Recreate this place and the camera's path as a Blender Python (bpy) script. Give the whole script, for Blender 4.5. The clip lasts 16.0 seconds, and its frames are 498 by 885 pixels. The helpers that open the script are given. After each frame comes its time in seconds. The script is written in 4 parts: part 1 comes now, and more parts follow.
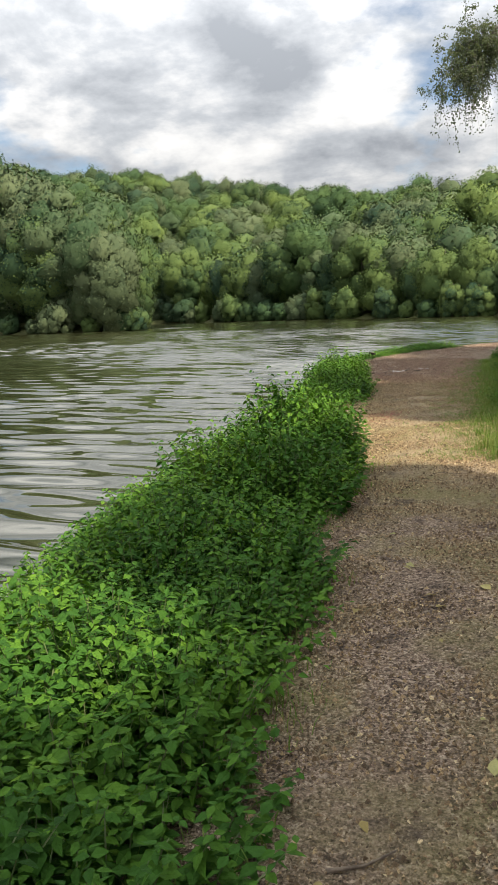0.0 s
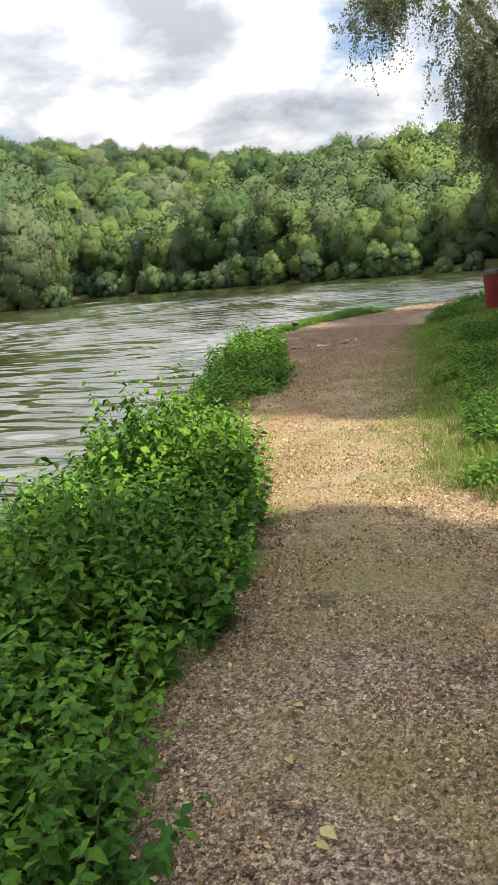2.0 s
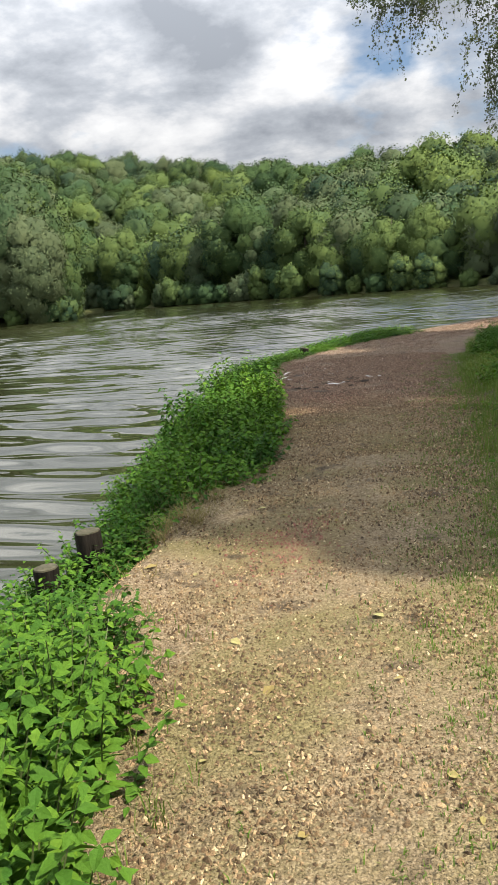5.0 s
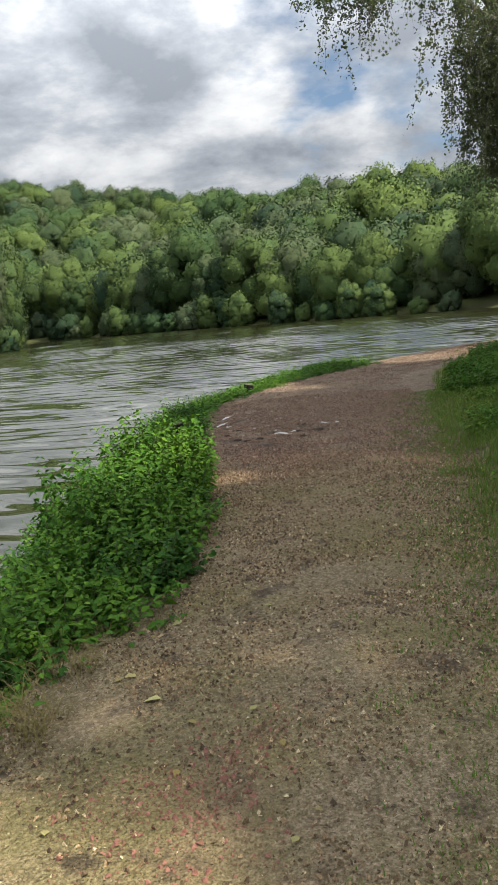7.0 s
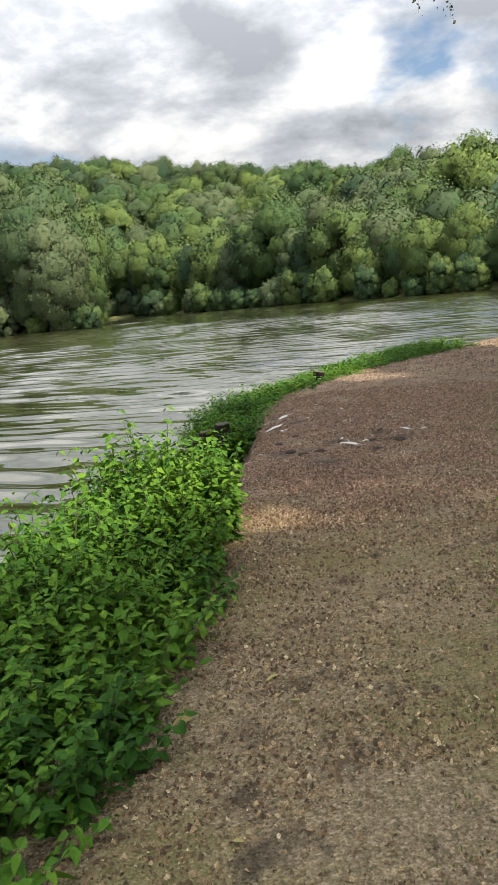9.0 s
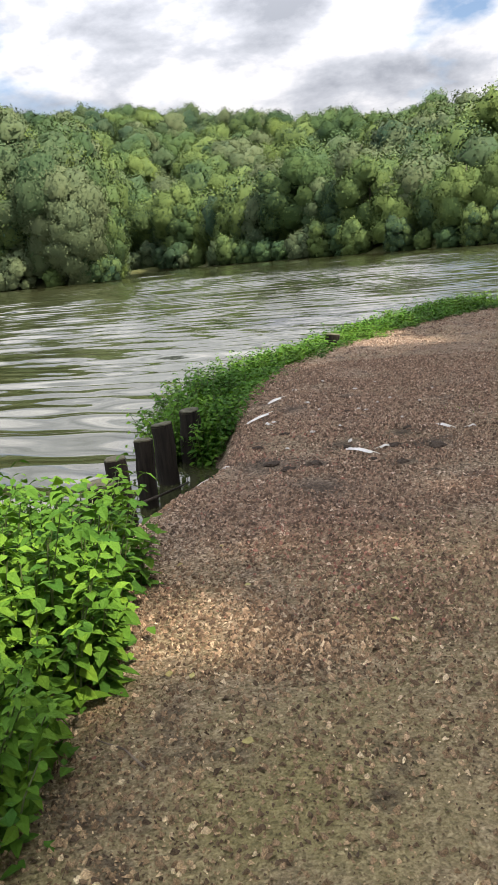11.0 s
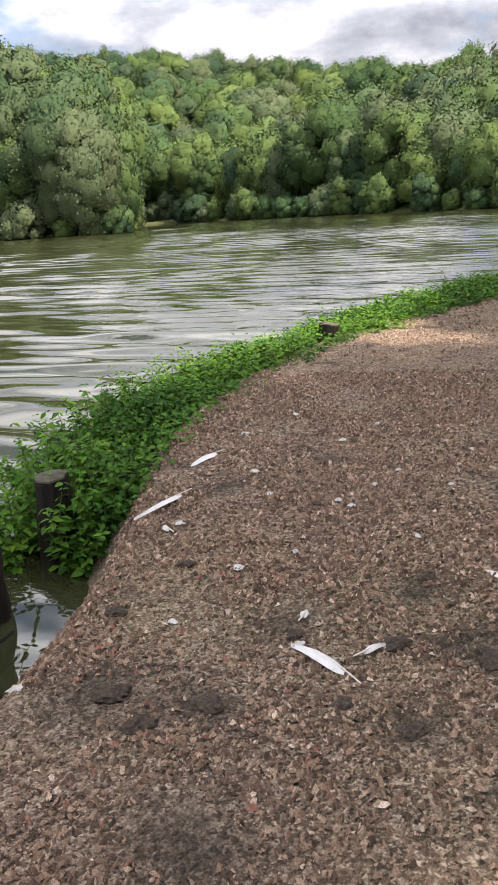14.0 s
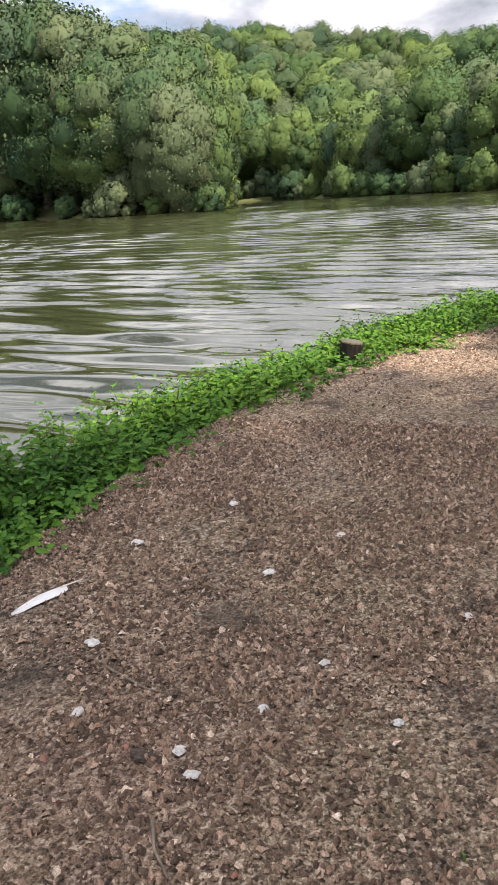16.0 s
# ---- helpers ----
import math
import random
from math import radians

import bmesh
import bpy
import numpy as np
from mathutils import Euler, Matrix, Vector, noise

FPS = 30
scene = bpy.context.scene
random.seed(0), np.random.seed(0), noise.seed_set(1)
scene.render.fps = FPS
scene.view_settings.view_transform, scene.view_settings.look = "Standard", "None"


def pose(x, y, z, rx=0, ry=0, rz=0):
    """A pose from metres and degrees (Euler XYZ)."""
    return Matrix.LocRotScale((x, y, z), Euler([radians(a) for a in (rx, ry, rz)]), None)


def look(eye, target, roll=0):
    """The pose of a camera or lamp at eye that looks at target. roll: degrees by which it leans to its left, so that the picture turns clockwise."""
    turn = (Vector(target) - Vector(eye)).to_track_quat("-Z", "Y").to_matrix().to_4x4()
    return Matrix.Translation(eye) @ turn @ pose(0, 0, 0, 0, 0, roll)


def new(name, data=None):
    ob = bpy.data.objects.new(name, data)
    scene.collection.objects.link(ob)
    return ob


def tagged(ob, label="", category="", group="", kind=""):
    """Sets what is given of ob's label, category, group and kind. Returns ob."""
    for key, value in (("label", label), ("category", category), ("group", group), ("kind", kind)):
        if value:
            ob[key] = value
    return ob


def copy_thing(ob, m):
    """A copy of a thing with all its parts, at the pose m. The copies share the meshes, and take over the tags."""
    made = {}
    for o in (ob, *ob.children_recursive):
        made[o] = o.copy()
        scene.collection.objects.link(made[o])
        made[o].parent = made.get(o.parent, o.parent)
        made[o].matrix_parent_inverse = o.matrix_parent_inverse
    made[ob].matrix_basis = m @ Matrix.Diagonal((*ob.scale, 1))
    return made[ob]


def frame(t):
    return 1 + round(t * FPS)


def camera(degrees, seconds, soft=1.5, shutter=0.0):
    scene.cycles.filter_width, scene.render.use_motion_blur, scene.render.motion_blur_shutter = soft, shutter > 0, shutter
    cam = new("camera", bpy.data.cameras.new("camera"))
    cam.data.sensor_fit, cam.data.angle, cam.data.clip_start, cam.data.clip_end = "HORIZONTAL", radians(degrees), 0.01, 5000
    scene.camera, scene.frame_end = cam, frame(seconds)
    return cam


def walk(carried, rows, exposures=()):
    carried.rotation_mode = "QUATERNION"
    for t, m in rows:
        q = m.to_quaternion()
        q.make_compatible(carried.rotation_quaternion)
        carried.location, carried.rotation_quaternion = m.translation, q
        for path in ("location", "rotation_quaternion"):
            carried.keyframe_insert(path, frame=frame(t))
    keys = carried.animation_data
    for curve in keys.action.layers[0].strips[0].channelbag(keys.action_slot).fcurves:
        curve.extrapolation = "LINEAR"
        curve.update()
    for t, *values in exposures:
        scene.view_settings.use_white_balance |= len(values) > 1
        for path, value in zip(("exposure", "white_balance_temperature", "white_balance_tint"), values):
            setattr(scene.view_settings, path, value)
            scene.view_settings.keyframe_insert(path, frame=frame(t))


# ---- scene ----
cam = camera(34.6, 16.0)
PATH = [
    (0, (1.134, 0.63, 1.608), (0.69, 2.553, 1.282), -2.3),
    (0.5, (1.199, 1.399, 1.589), (0.828, 3.319, 1.171), -3.3),
    (1, (1.133, 2.082, 1.602), (0.786, 3.989, 1.111), -2.4),
    (1.5, (1.167, 2.776, 1.607), (0.827, 4.691, 1.141), -4.1),
    (1.6, (1.171, 2.906, 1.61), (0.846, 4.828, 1.162), -4.3),
    (2, (1.184, 3.453, 1.611), (0.89, 5.387, 1.199), -5.1),
    (2.5, (1.216, 4.156, 1.604), (0.979, 6.097, 1.181), -5.2),
    (3, (1.201, 4.812, 1.627), (0.953, 6.754, 1.217), -4.8),
    (3.5, (1.165, 5.53, 1.617), (0.884, 7.472, 1.231), -5.6),
    (3.7, (1.178, 5.8, 1.631), (0.868, 7.738, 1.245), -5.9),
    (5.8, (1.075, 8.579, 1.611), (0.731, 10.518, 1.262), -4.9),
    (6, (1.06, 8.814, 1.609), (0.724, 10.758, 1.279), -5.1),
    (6.5, (1.049, 9.461, 1.604), (0.813, 11.431, 1.347), -5.5),
    (7, (1.042, 10.117, 1.594), (0.822, 12.078, 1.273), -5.3),
    (7.5, (0.992, 10.781, 1.572), (0.65, 12.715, 1.195), -6.5),
    (8, (1.051, 11.385, 1.582), (0.642, 13.304, 1.198), -5.6),
    (8.5, (1.03, 12.003, 1.579), (0.614, 13.926, 1.218), -4.6),
    (8.7, (1.071, 12.223, 1.557), (0.654, 14.147, 1.202), -5.0),
    (10.8, (0.957, 15.033, 1.365), (0.469, 16.918, 0.906), -6.0),
    (11, (0.947, 15.248, 1.34), (0.444, 17.128, 0.879), -5.5),
    (11.5, (0.875, 15.743, 1.346), (0.347, 17.618, 0.894), -4.6),
    (12, (0.844, 16.28, 1.31), (0.333, 18.159, 0.852), -5.2),
    (12.5, (0.807, 16.777, 1.309), (0.302, 18.66, 0.863), -4.6),
    (13, (0.791, 17.309, 1.292), (0.302, 19.198, 0.854), -5.4),
    (13.5, (0.776, 17.821, 1.294), (0.282, 19.688, 0.773), -3.6),
    (14, (0.757, 18.334, 1.289), (0.215, 20.176, 0.729), -3.7),
    (14.5, (0.807, 18.803, 1.299), (0.227, 20.62, 0.695), -2.8),
    (15, (0.828, 19.307, 1.3), (0.214, 21.107, 0.682), -2.8),
    (15.5, (0.922, 19.764, 1.313), (0.238, 21.543, 0.706), -2.7),
    (16, (1.027, 20.228, 1.304), (0.27, 21.98, 0.707), -3.6),
]
EXPOSURES = [(0, 0.78, 6600, 9), (0.5, 0.68, 6550, 8), (1, 1.0, 6600, 10), (3.7, 1.2, 6600, 11), (6, 0.35, 6300, 9), (6.8, 0.45, 6300, 9), (7.6, 0.8, 6450, 9), (8.7, 0.85, 6600, 9), (11, 1.05, 6500, 13), (16, 1.12, 6450, 16)]
walk(cam, [(t, look(eye, target, roll)) for t, eye, target, roll in PATH], EXPOSURES)

# ---- world, sun, exposure ----
SUN_EL, SUN_AZ = radians(56), radians(115)      # azimuth clockwise from +y: the sun stands high over the land side


def make_world():
    w = bpy.data.worlds.new("sky")
    scene.world = w
    w.use_nodes = True
    nt = w.node_tree
    nt.nodes.clear()
    N, L = nt.nodes.new, nt.links.new
    out, bg = N("ShaderNodeOutputWorld"), N("ShaderNodeBackground")
    sky = N("ShaderNodeTexSky")
    sky.sky_type, sky.sun_disc = "NISHITA", False
    sky.sun_elevation, sky.sun_rotation = SUN_EL, SUN_AZ
    tc = N("ShaderNodeTexCoord")
    # project the view direction on a cloud layer: (x, y) / (z + 0.12)
    sep, add, div = N("ShaderNodeSeparateXYZ"), N("ShaderNodeMath"), N("ShaderNodeVectorMath")
    L(tc.outputs["Generated"], sep.inputs[0])
    add.operation = "ADD"
    add.inputs[1].default_value = 0.34
    mx = N("ShaderNodeMath")
    mx.operation = "MAXIMUM"
    mx.inputs[1].default_value = 0.0
    L(sep.outputs["Z"], mx.inputs[0])
    L(mx.outputs[0], add.inputs[0])
    comb = N("ShaderNodeCombineXYZ")
    for k in range(3):
        L(add.outputs[0], comb.inputs[k])
    div.operation = "DIVIDE"
    L(tc.outputs["Generated"], div.inputs[0])
    L(comb.outputs[0], div.inputs[1])
    flat = N("ShaderNodeVectorMath")
    flat.operation = "MULTIPLY"
    flat.inputs[1].default_value = (1, 1, 0.15)
    L(div.outputs[0], flat.inputs[0])

    def fbm(scale, detail, rough, off, dist=0.0):
        mp, no = N("ShaderNodeMapping"), N("ShaderNodeTexNoise")
        mp.inputs["Location"].default_value = off
        L(flat.outputs[0], mp.inputs[0])
        L(mp.outputs[0], no.inputs["Vector"])
        no.inputs["Scale"].default_value, no.inputs["Detail"].default_value = scale, detail
        no.inputs["Roughness"].default_value, no.inputs["Distortion"].default_value = rough, dist
        return no.outputs[0]

    def ramp(src, *stops):
        r = N("ShaderNodeValToRGB")
        els = r.color_ramp.elements
        els[0].position, els[0].color = stops[0][0], (*stops[0][1], 1)
        els[1].position, els[1].color = stops[-1][0], (*stops[-1][1], 1)
        for p, c in stops[1:-1]:
            els.new(p).color = (*c, 1)
        L(src, r.inputs[0])
        return r.outputs[0]

    cover = ramp(fbm(2.0, 8, 0.55, (3.1, 1.7, 0)), (0.36, (0, 0, 0)), (0.46, (1, 1, 1)))
    shade = ramp(fbm(3.4, 12, 0.58, (7.3, 0.4, 2), 0.1), (0.37, (0.42, 0.45, 0.50)), (0.49, (0.66, 0.69, 0.74)), (0.59, (1.0, 1.0, 1.01)), (0.7, (1.25, 1.24, 1.22)))
    mul = N("ShaderNodeMixRGB")
    mul.blend_type = "MULTIPLY"
    mul.inputs[0].default_value = 1
    # a bright overcast sky is far brighter overhead, where the sun comes through, than at the horizon
    grad = N("ShaderNodeMath")
    grad.operation = "MULTIPLY_ADD"
    grad.inputs[1].default_value, grad.inputs[2].default_value = 2.3, 0.38
    sq = N("ShaderNodeMath")
    sq.operation = "POWER"
    sq.inputs[1].default_value = 1.6
    L(mx.outputs[0], sq.inputs[0])
    L(sq.outputs[0], grad.inputs[0])
    L(grad.outputs[0], mul.inputs[2])
    L(shade, mul.inputs[1])
    blue = N("ShaderNodeMixRGB")
    blue.blend_type = "MULTIPLY"
    blue.inputs[0].default_value = 1
    blue.inputs[2].default_value = (0.08, 0.08, 0.08, 1)
    L(sky.outputs[0], blue.inputs[1])
    mix = N("ShaderNodeMixRGB")
    L(cover, mix.inputs[0])
    L(blue.outputs[0], mix.inputs[1])
    L(mul.outputs[0], mix.inputs[2])
    L(mix.outputs[0], bg.inputs[0])
    bg.inputs[1].default_value = 1.0
    L(bg.outputs[0], out.inputs[0])


make_world()
sun = new("sun", bpy.data.lights.new("sun", "SUN"))
sun.data.energy, sun.data.angle, sun.data.color = 5.0, radians(1.5), (1.0, 0.90, 0.74)
sun.matrix_world = look((0, 0, 0), (-math.sin(SUN_AZ) * math.cos(SUN_EL), -math.cos(SUN_AZ) * math.cos(SUN_EL), -math.sin(SUN_EL)))


# ---- materials ----
class Mat:
    """A small helper round one node material."""

    def __init__(self, name):
        self.m = bpy.data.materials.new(name)
        self.m.use_nodes = True
        self.nt = self.m.node_tree
        self.b = self.nt.nodes["Principled BSDF"]
        self.out = self.nt.nodes["Material Output"]
        self.tc = self.n("TexCoord")

    def n(self, kind):
        return self.nt.nodes.new("ShaderNode" + kind)

    def l(self, a, b):
        self.nt.links.new(a, b)

    def pos(self):
        return self.n("NewGeometry").outputs["Position"]

    def noise(self, scale, detail=4, rough=0.55, vec=None, squash=None, dist=0.0):
        no = self.n("TexNoise")
        no.inputs["Scale"].default_value, no.inputs["Detail"].default_value, no.inputs["Roughness"].default_value = scale, detail, rough
        no.inputs["Distortion"].default_value = dist
        v = vec if vec is not None else self.pos()
        if squash:
            mp = self.n("Mapping")
            mp.inputs["Scale"].default_value = squash
            self.l(v, mp.inputs[0])
            v = mp.outputs[0]
        self.l(v, no.inputs["Vector"])
        return no.outputs[0]

    def ramp(self, src, *stops):
        r = self.n("ValToRGB")
        els = r.color_ramp.elements
        els[0].position, els[0].color = stops[0][0], (*stops[0][1], 1)
        els[1].position, els[1].color = stops[-1][0], (*stops[-1][1], 1)
        for p, c in stops[1:-1]:
            els.new(p).color = (*c, 1)
        self.l(src, r.inputs[0])
        return r.outputs[0]

    def mix(self, f, a, b, mode="MIX"):
        x = self.n("MixRGB")
        x.blend_type = mode
        for k, v in enumerate((f, a, b)):
            if isinstance(v, (int, float)):
                x.inputs[k].default_value = v
            elif isinstance(v, tuple):
                x.inputs[k].default_value = (*v, 1)
            else:
                self.l(v, x.inputs[k])
        return x.outputs[0]

    def math(self, op, a, b):
        x = self.n("Math")
        x.operation = op
        for k, v in enumerate((a, b)):
            if isinstance(v, (int, float)):
                x.inputs[k].default_value = v
            else:
                self.l(v, x.inputs[k])
        return x.outputs[0]

    def bump(self, src, strength, dist, under=None):
        b = self.n("Bump")
        b.inputs["Strength"].default_value, b.inputs["Distance"].default_value = strength, dist
        self.l(src, b.inputs["Height"])
        if under is not None:
            self.l(under, b.inputs["Normal"])
        return b.outputs[0]

    def set(self, color=None, rough=None, normal=None, spec=None):
        for key, v in (("Base Color", color), ("Roughness", rough), ("Normal", normal), ("Specular IOR Level", spec)):
            if v is None:
                continue
            if isinstance(v, tuple):
                self.b.inputs[key].default_value = (*v, 1)
            elif isinstance(v, (int, float)):
                self.b.inputs[key].default_value = v
            else:
                self.l(v, self.b.inputs[key])
        return self.m


def leaf_material(name, stops, gloss=0.45, through_light=0.35, tree=False):
    """Green leaf: colour by piece and by plant, some light passing through."""
    q = Mat(name)
    rnd = q.n("NewGeometry").outputs["Random Per Island"]
    ob = q.n("ObjectInfo").outputs["Random"]
    n = q.noise(0.9 if not tree else 0.16, 3)
    if tree:
        v = q.math("ADD", q.math("MULTIPLY", ob, 0.85), q.math("ADD", q.math("MULTIPLY", rnd, 0.12), q.math("MULTIPLY", n, 0.14)))
    else:
        v = q.math("ADD", q.math("MULTIPLY", ob, 0.45), q.math("ADD", q.math("MULTIPLY", rnd, 0.3), q.math("MULTIPLY", n, 0.4)))
    col = q.ramp(v, *stops)
    if tree:
        q.set(col, gloss, spec=0.12)
    else:
        vein = q.noise(130, 3, 0.6)
        col = q.mix(0.55, col, q.mix(vein, (0.35, 0.4, 0.3), (1.5, 1.5, 1.3)), "MULTIPLY")
        q.set(col, gloss, q.bump(vein, 0.8, 0.004), 0.1)
    tr, mx = q.n("BsdfTranslucent"), q.n("MixShader")
    q.l(q.mix(1.0, col, (1.0, 1.0, 0.45), "MULTIPLY"), tr.inputs["Color"])
    mx.inputs[0].default_value = through_light
    q.l(q.b.outputs[0], mx.inputs[1])
    q.l(tr.outputs[0], mx.inputs[2])
    q.l(mx.outputs[0], q.out.inputs["Surface"])
    return q.m


def bark_material(name, a, b):
    q = Mat(name)
    n = q.noise(14, 6, 0.6, q.tc.outputs["Object"], (1, 1, 0.25))
    return q.set(q.ramp(n, (0.3, a), (0.7, b)), 0.9, q.bump(n, 0.7, 0.03))


def ground_material():
    q = Mat("trodden_earth_and_grass")
    big, mid, fine = q.noise(0.55, 5, 0.6), q.noise(3.0, 6, 0.65), q.noise(42, 5, 0.7)

    def crumbs(scale):
        v = q.n("TexVoronoi")
        v.inputs["Scale"].default_value = scale
        warp = q.n("MixRGB")
        warp.blend_type = "ADD"
        warp.inputs[0].default_value = 0.012
        noisy = q.n("TexNoise")
        noisy.inputs["Scale"].default_value = scale * 0.9
        q.l(q.pos(), noisy.inputs["Vector"])
        q.l(q.pos(), warp.inputs[1])
        q.l(noisy.outputs["Color"], warp.inputs[2])
        q.l(warp.outputs[0], v.inputs["Vector"])
        return v

    def spot(name):
        a = q.n("Attribute")
        a.attribute_name = name
        return a.outputs["Fac"]

    c1, c2 = crumbs(70), crumbs(150)
    grain = q.math("ADD", q.math("MULTIPLY", c1.outputs["Color"], 0.3), q.math("ADD", q.math("MULTIPLY", c2.outputs["Color"], 0.3), q.math("MULTIPLY", fine, 0.42)))
    earth = q.ramp(grain, (0.29, (0.016, 0.011, 0.009)), (0.42, (0.118, 0.082, 0.056)), (0.56, (0.285, 0.205, 0.145)), (0.7, (0.54, 0.43, 0.325)))
    red = q.math("ADD", spot("brick_dust"), q.math("MULTIPLY", q.ramp(q.noise(0.8, 4, 0.6), (0.55, (0, 0, 0)), (0.7, (1, 1, 1))), 0.3))
    earth = q.mix(q.math("MULTIPLY", red, 0.7), earth, q.mix(grain, (0.06, 0.028, 0.018), (0.30, 0.165, 0.12)))
    # sun patches painted as lighter tan, plus sandy tone that varies at random
    sandy_and_sunlit = q.math("ADD", spot("sun_patch"), q.math("MULTIPLY", q.ramp(big, (0.5, (0, 0, 0)), (0.66, (1, 1, 1))), 0.25))
    earth = q.mix(q.math("MULTIPLY", sandy_and_sunlit, 0.55), earth, q.mix(grain, (0.11, 0.076, 0.043), (0.34, 0.26, 0.165)))
    moss = q.ramp(q.noise(0.75, 5, 0.65), (0.45, (0, 0, 0)), (0.6, (1, 1, 1)))
    where = q.n("SeparateXYZ")
    q.l(q.pos(), where.inputs[0])
    early = q.ramp(q.math("MULTIPLY", where.outputs["Y"], 0.04), (0.68, (1, 1, 1)), (0.75, (0.25, 0.25, 0.25)))
    # lighter, yellower earth from about y = 8 to y = 18
    paler = q.ramp(q.math("MULTIPLY", where.outputs["Y"], 0.04), (0.26, (0, 0, 0)), (0.36, (1, 1, 1)), (0.68, (1, 1, 1)), (0.76, (0, 0, 0)))
    earth = q.mix(q.math("MULTIPLY", paler, 0.5), earth, q.mix(grain, (0.17, 0.13, 0.065), (0.50, 0.40, 0.23)))
    earth = q.mix(q.math("MULTIPLY", q.math("MULTIPLY", moss, early), 0.7), earth, q.mix(grain, (0.07, 0.064, 0.02), (0.33, 0.29, 0.115)))
    dark = q.ramp(mid, (0.34, (1, 1, 1)), (0.45, (0, 0, 0)))
    earth = q.mix(q.math("MULTIPLY", dark, 0.7), earth, (0.03, 0.022, 0.017))
    green = q.mix(q.noise(6, 5), (0.045, 0.055, 0.016), (0.115, 0.125, 0.04))
    at = q.n("Attribute")
    at.attribute_name = "grass"
    edge = q.math("ADD", at.outputs["Fac"], q.math("MULTIPLY", q.math("SUBTRACT", mid, 0.5), 1.6))
    gmask = q.ramp(edge, (0.42, (0, 0, 0)), (0.68, (1, 1, 1)))
    wet = q.n("Attribute")
    wet.attribute_name = "mud"
    col = q.mix(gmask, earth, green)
    col = q.mix(wet.outputs["Fac"], col, (0.035, 0.027, 0.02))
    nb = q.bump(mid, 0.8, 0.06)
    nb = q.bump(fine, 0.7, 0.02, nb)
    nb = q.bump(c2.outputs["Distance"], 0.7, -0.008, nb)
    nb = q.bump(c1.outputs["Distance"], 0.9, -0.018, nb)
    return q.set(col, 0.95, nb, 0.2)


def water_material():
    q = Mat("lake_water")
    p = q.pos()
    ripple = q.noise(1.0, 3, 0.55, p, (1.1, 4.5, 1), 0.5)
    # wind lies on the open lake in long patches; the water under the bank is sheltered
    wind = q.ramp(q.noise(1.0, 3, 0.5, p, (0.018, 0.05, 1)), (0.4, (0.2, 0.2, 0.2)), (0.6, (1, 1, 1)))
    where = q.n("SeparateXYZ")
    q.l(p, where.inputs[0])
    open_lake = q.ramp(q.math("MULTIPLY", where.outputs["Y"], 0.01), (0.22, (0.06, 0.06, 0.06)), (0.6, (1, 1, 1)))
    nb = q.bump(q.math("MULTIPLY", ripple, q.math("MULTIPLY", wind, open_lake)), 1.0, 0.03)
    q.b.inputs["IOR"].default_value = 1.6
    return q.set((0.026, 0.028, 0.012), 0.01, nb, 1.0)


def plain(name, a, b, scale, rough, bump=0.3, dist=0.004, squash=None, spec=0.4):
    q = Mat(name)
    n = q.noise(scale, 5, 0.6, q.tc.outputs["Object"], squash)
    return q.set(q.ramp(n, (0.3, a), (0.7, b)), rough, q.bump(n, bump, dist), spec)


M_GROUND, M_WATER = ground_material(), water_material()
M_BARK = bark_material("bark", (0.06, 0.05, 0.04), (0.19, 0.165, 0.135))
M_FAR = leaf_material("tree_leaves", ((0.04, (0.016, 0.040, 0.023)), (0.2, (0.054, 0.094, 0.032)), (0.36, (0.094, 0.134, 0.038)), (0.48, (0.020, 0.048, 0.026)), (0.64, (0.092, 0.116, 0.056)), (0.78, (0.036, 0.070, 0.030)), (1.0, (0.120, 0.165, 0.042))), 0.8, 0.06, tree=True)
M_WILLOW = leaf_material("willow_leaves", ((0.2, (0.045, 0.060, 0.045)), (0.8, (0.125, 0.150, 0.105))), 0.6, 0.4)
M_NETTLE = leaf_material("nettle_leaves", ((0.1, (0.014, 0.046, 0.008)), (0.45, (0.038, 0.104, 0.014)), (0.75, (0.084, 0.178, 0.020)), (1.0, (0.155, 0.265, 0.027))), 0.65, 0.2)
M_STEM = plain("green_stem", (0.05, 0.08, 0.02), (0.11, 0.13, 0.05), 20, 0.6)
M_GRASS = leaf_material("grass_blades", ((0.1, (0.060, 0.110, 0.020)), (0.6, (0.115, 0.195, 0.035)), (1.0, (0.24, 0.25, 0.09))), 0.5, 0.3)
M_DRY = leaf_material("dry_stalks", ((0.1, (0.12, 0.10, 0.04)), (0.6, (0.22, 0.18, 0.08)), (1.0, (0.30, 0.26, 0.13))), 0.7, 0.2)
M_POST = plain("weathered_wet_wood", (0.007, 0.006, 0.005), (0.024, 0.020, 0.016), 9, 0.85, 0.8, 0.015, (4, 4, 0.5), 0.12)
M_MOSS = plain("mossy_end_grain", (0.03, 0.032, 0.016), (0.095, 0.085, 0.055), 25, 0.9, 0.6, 0.006)
M_FEATHER = plain("white_feather", (0.46, 0.44, 0.42), (0.62, 0.60, 0.58), 30, 0.55, 0.2, 0.001, (1, 8, 1))
M_LIME = plain("dried_lime", (0.26, 0.24, 0.22), (0.56, 0.53, 0.49), 90, 0.9, 0.5, 0.003)
M_QUILL = plain("quill", (0.5, 0.46, 0.38), (0.66, 0.62, 0.55), 30, 0.4)
M_RED = plain("red_bin_plastic", (0.10, 0.009, 0.012), (0.16, 0.016, 0.018), 3, 0.4, 0.05)
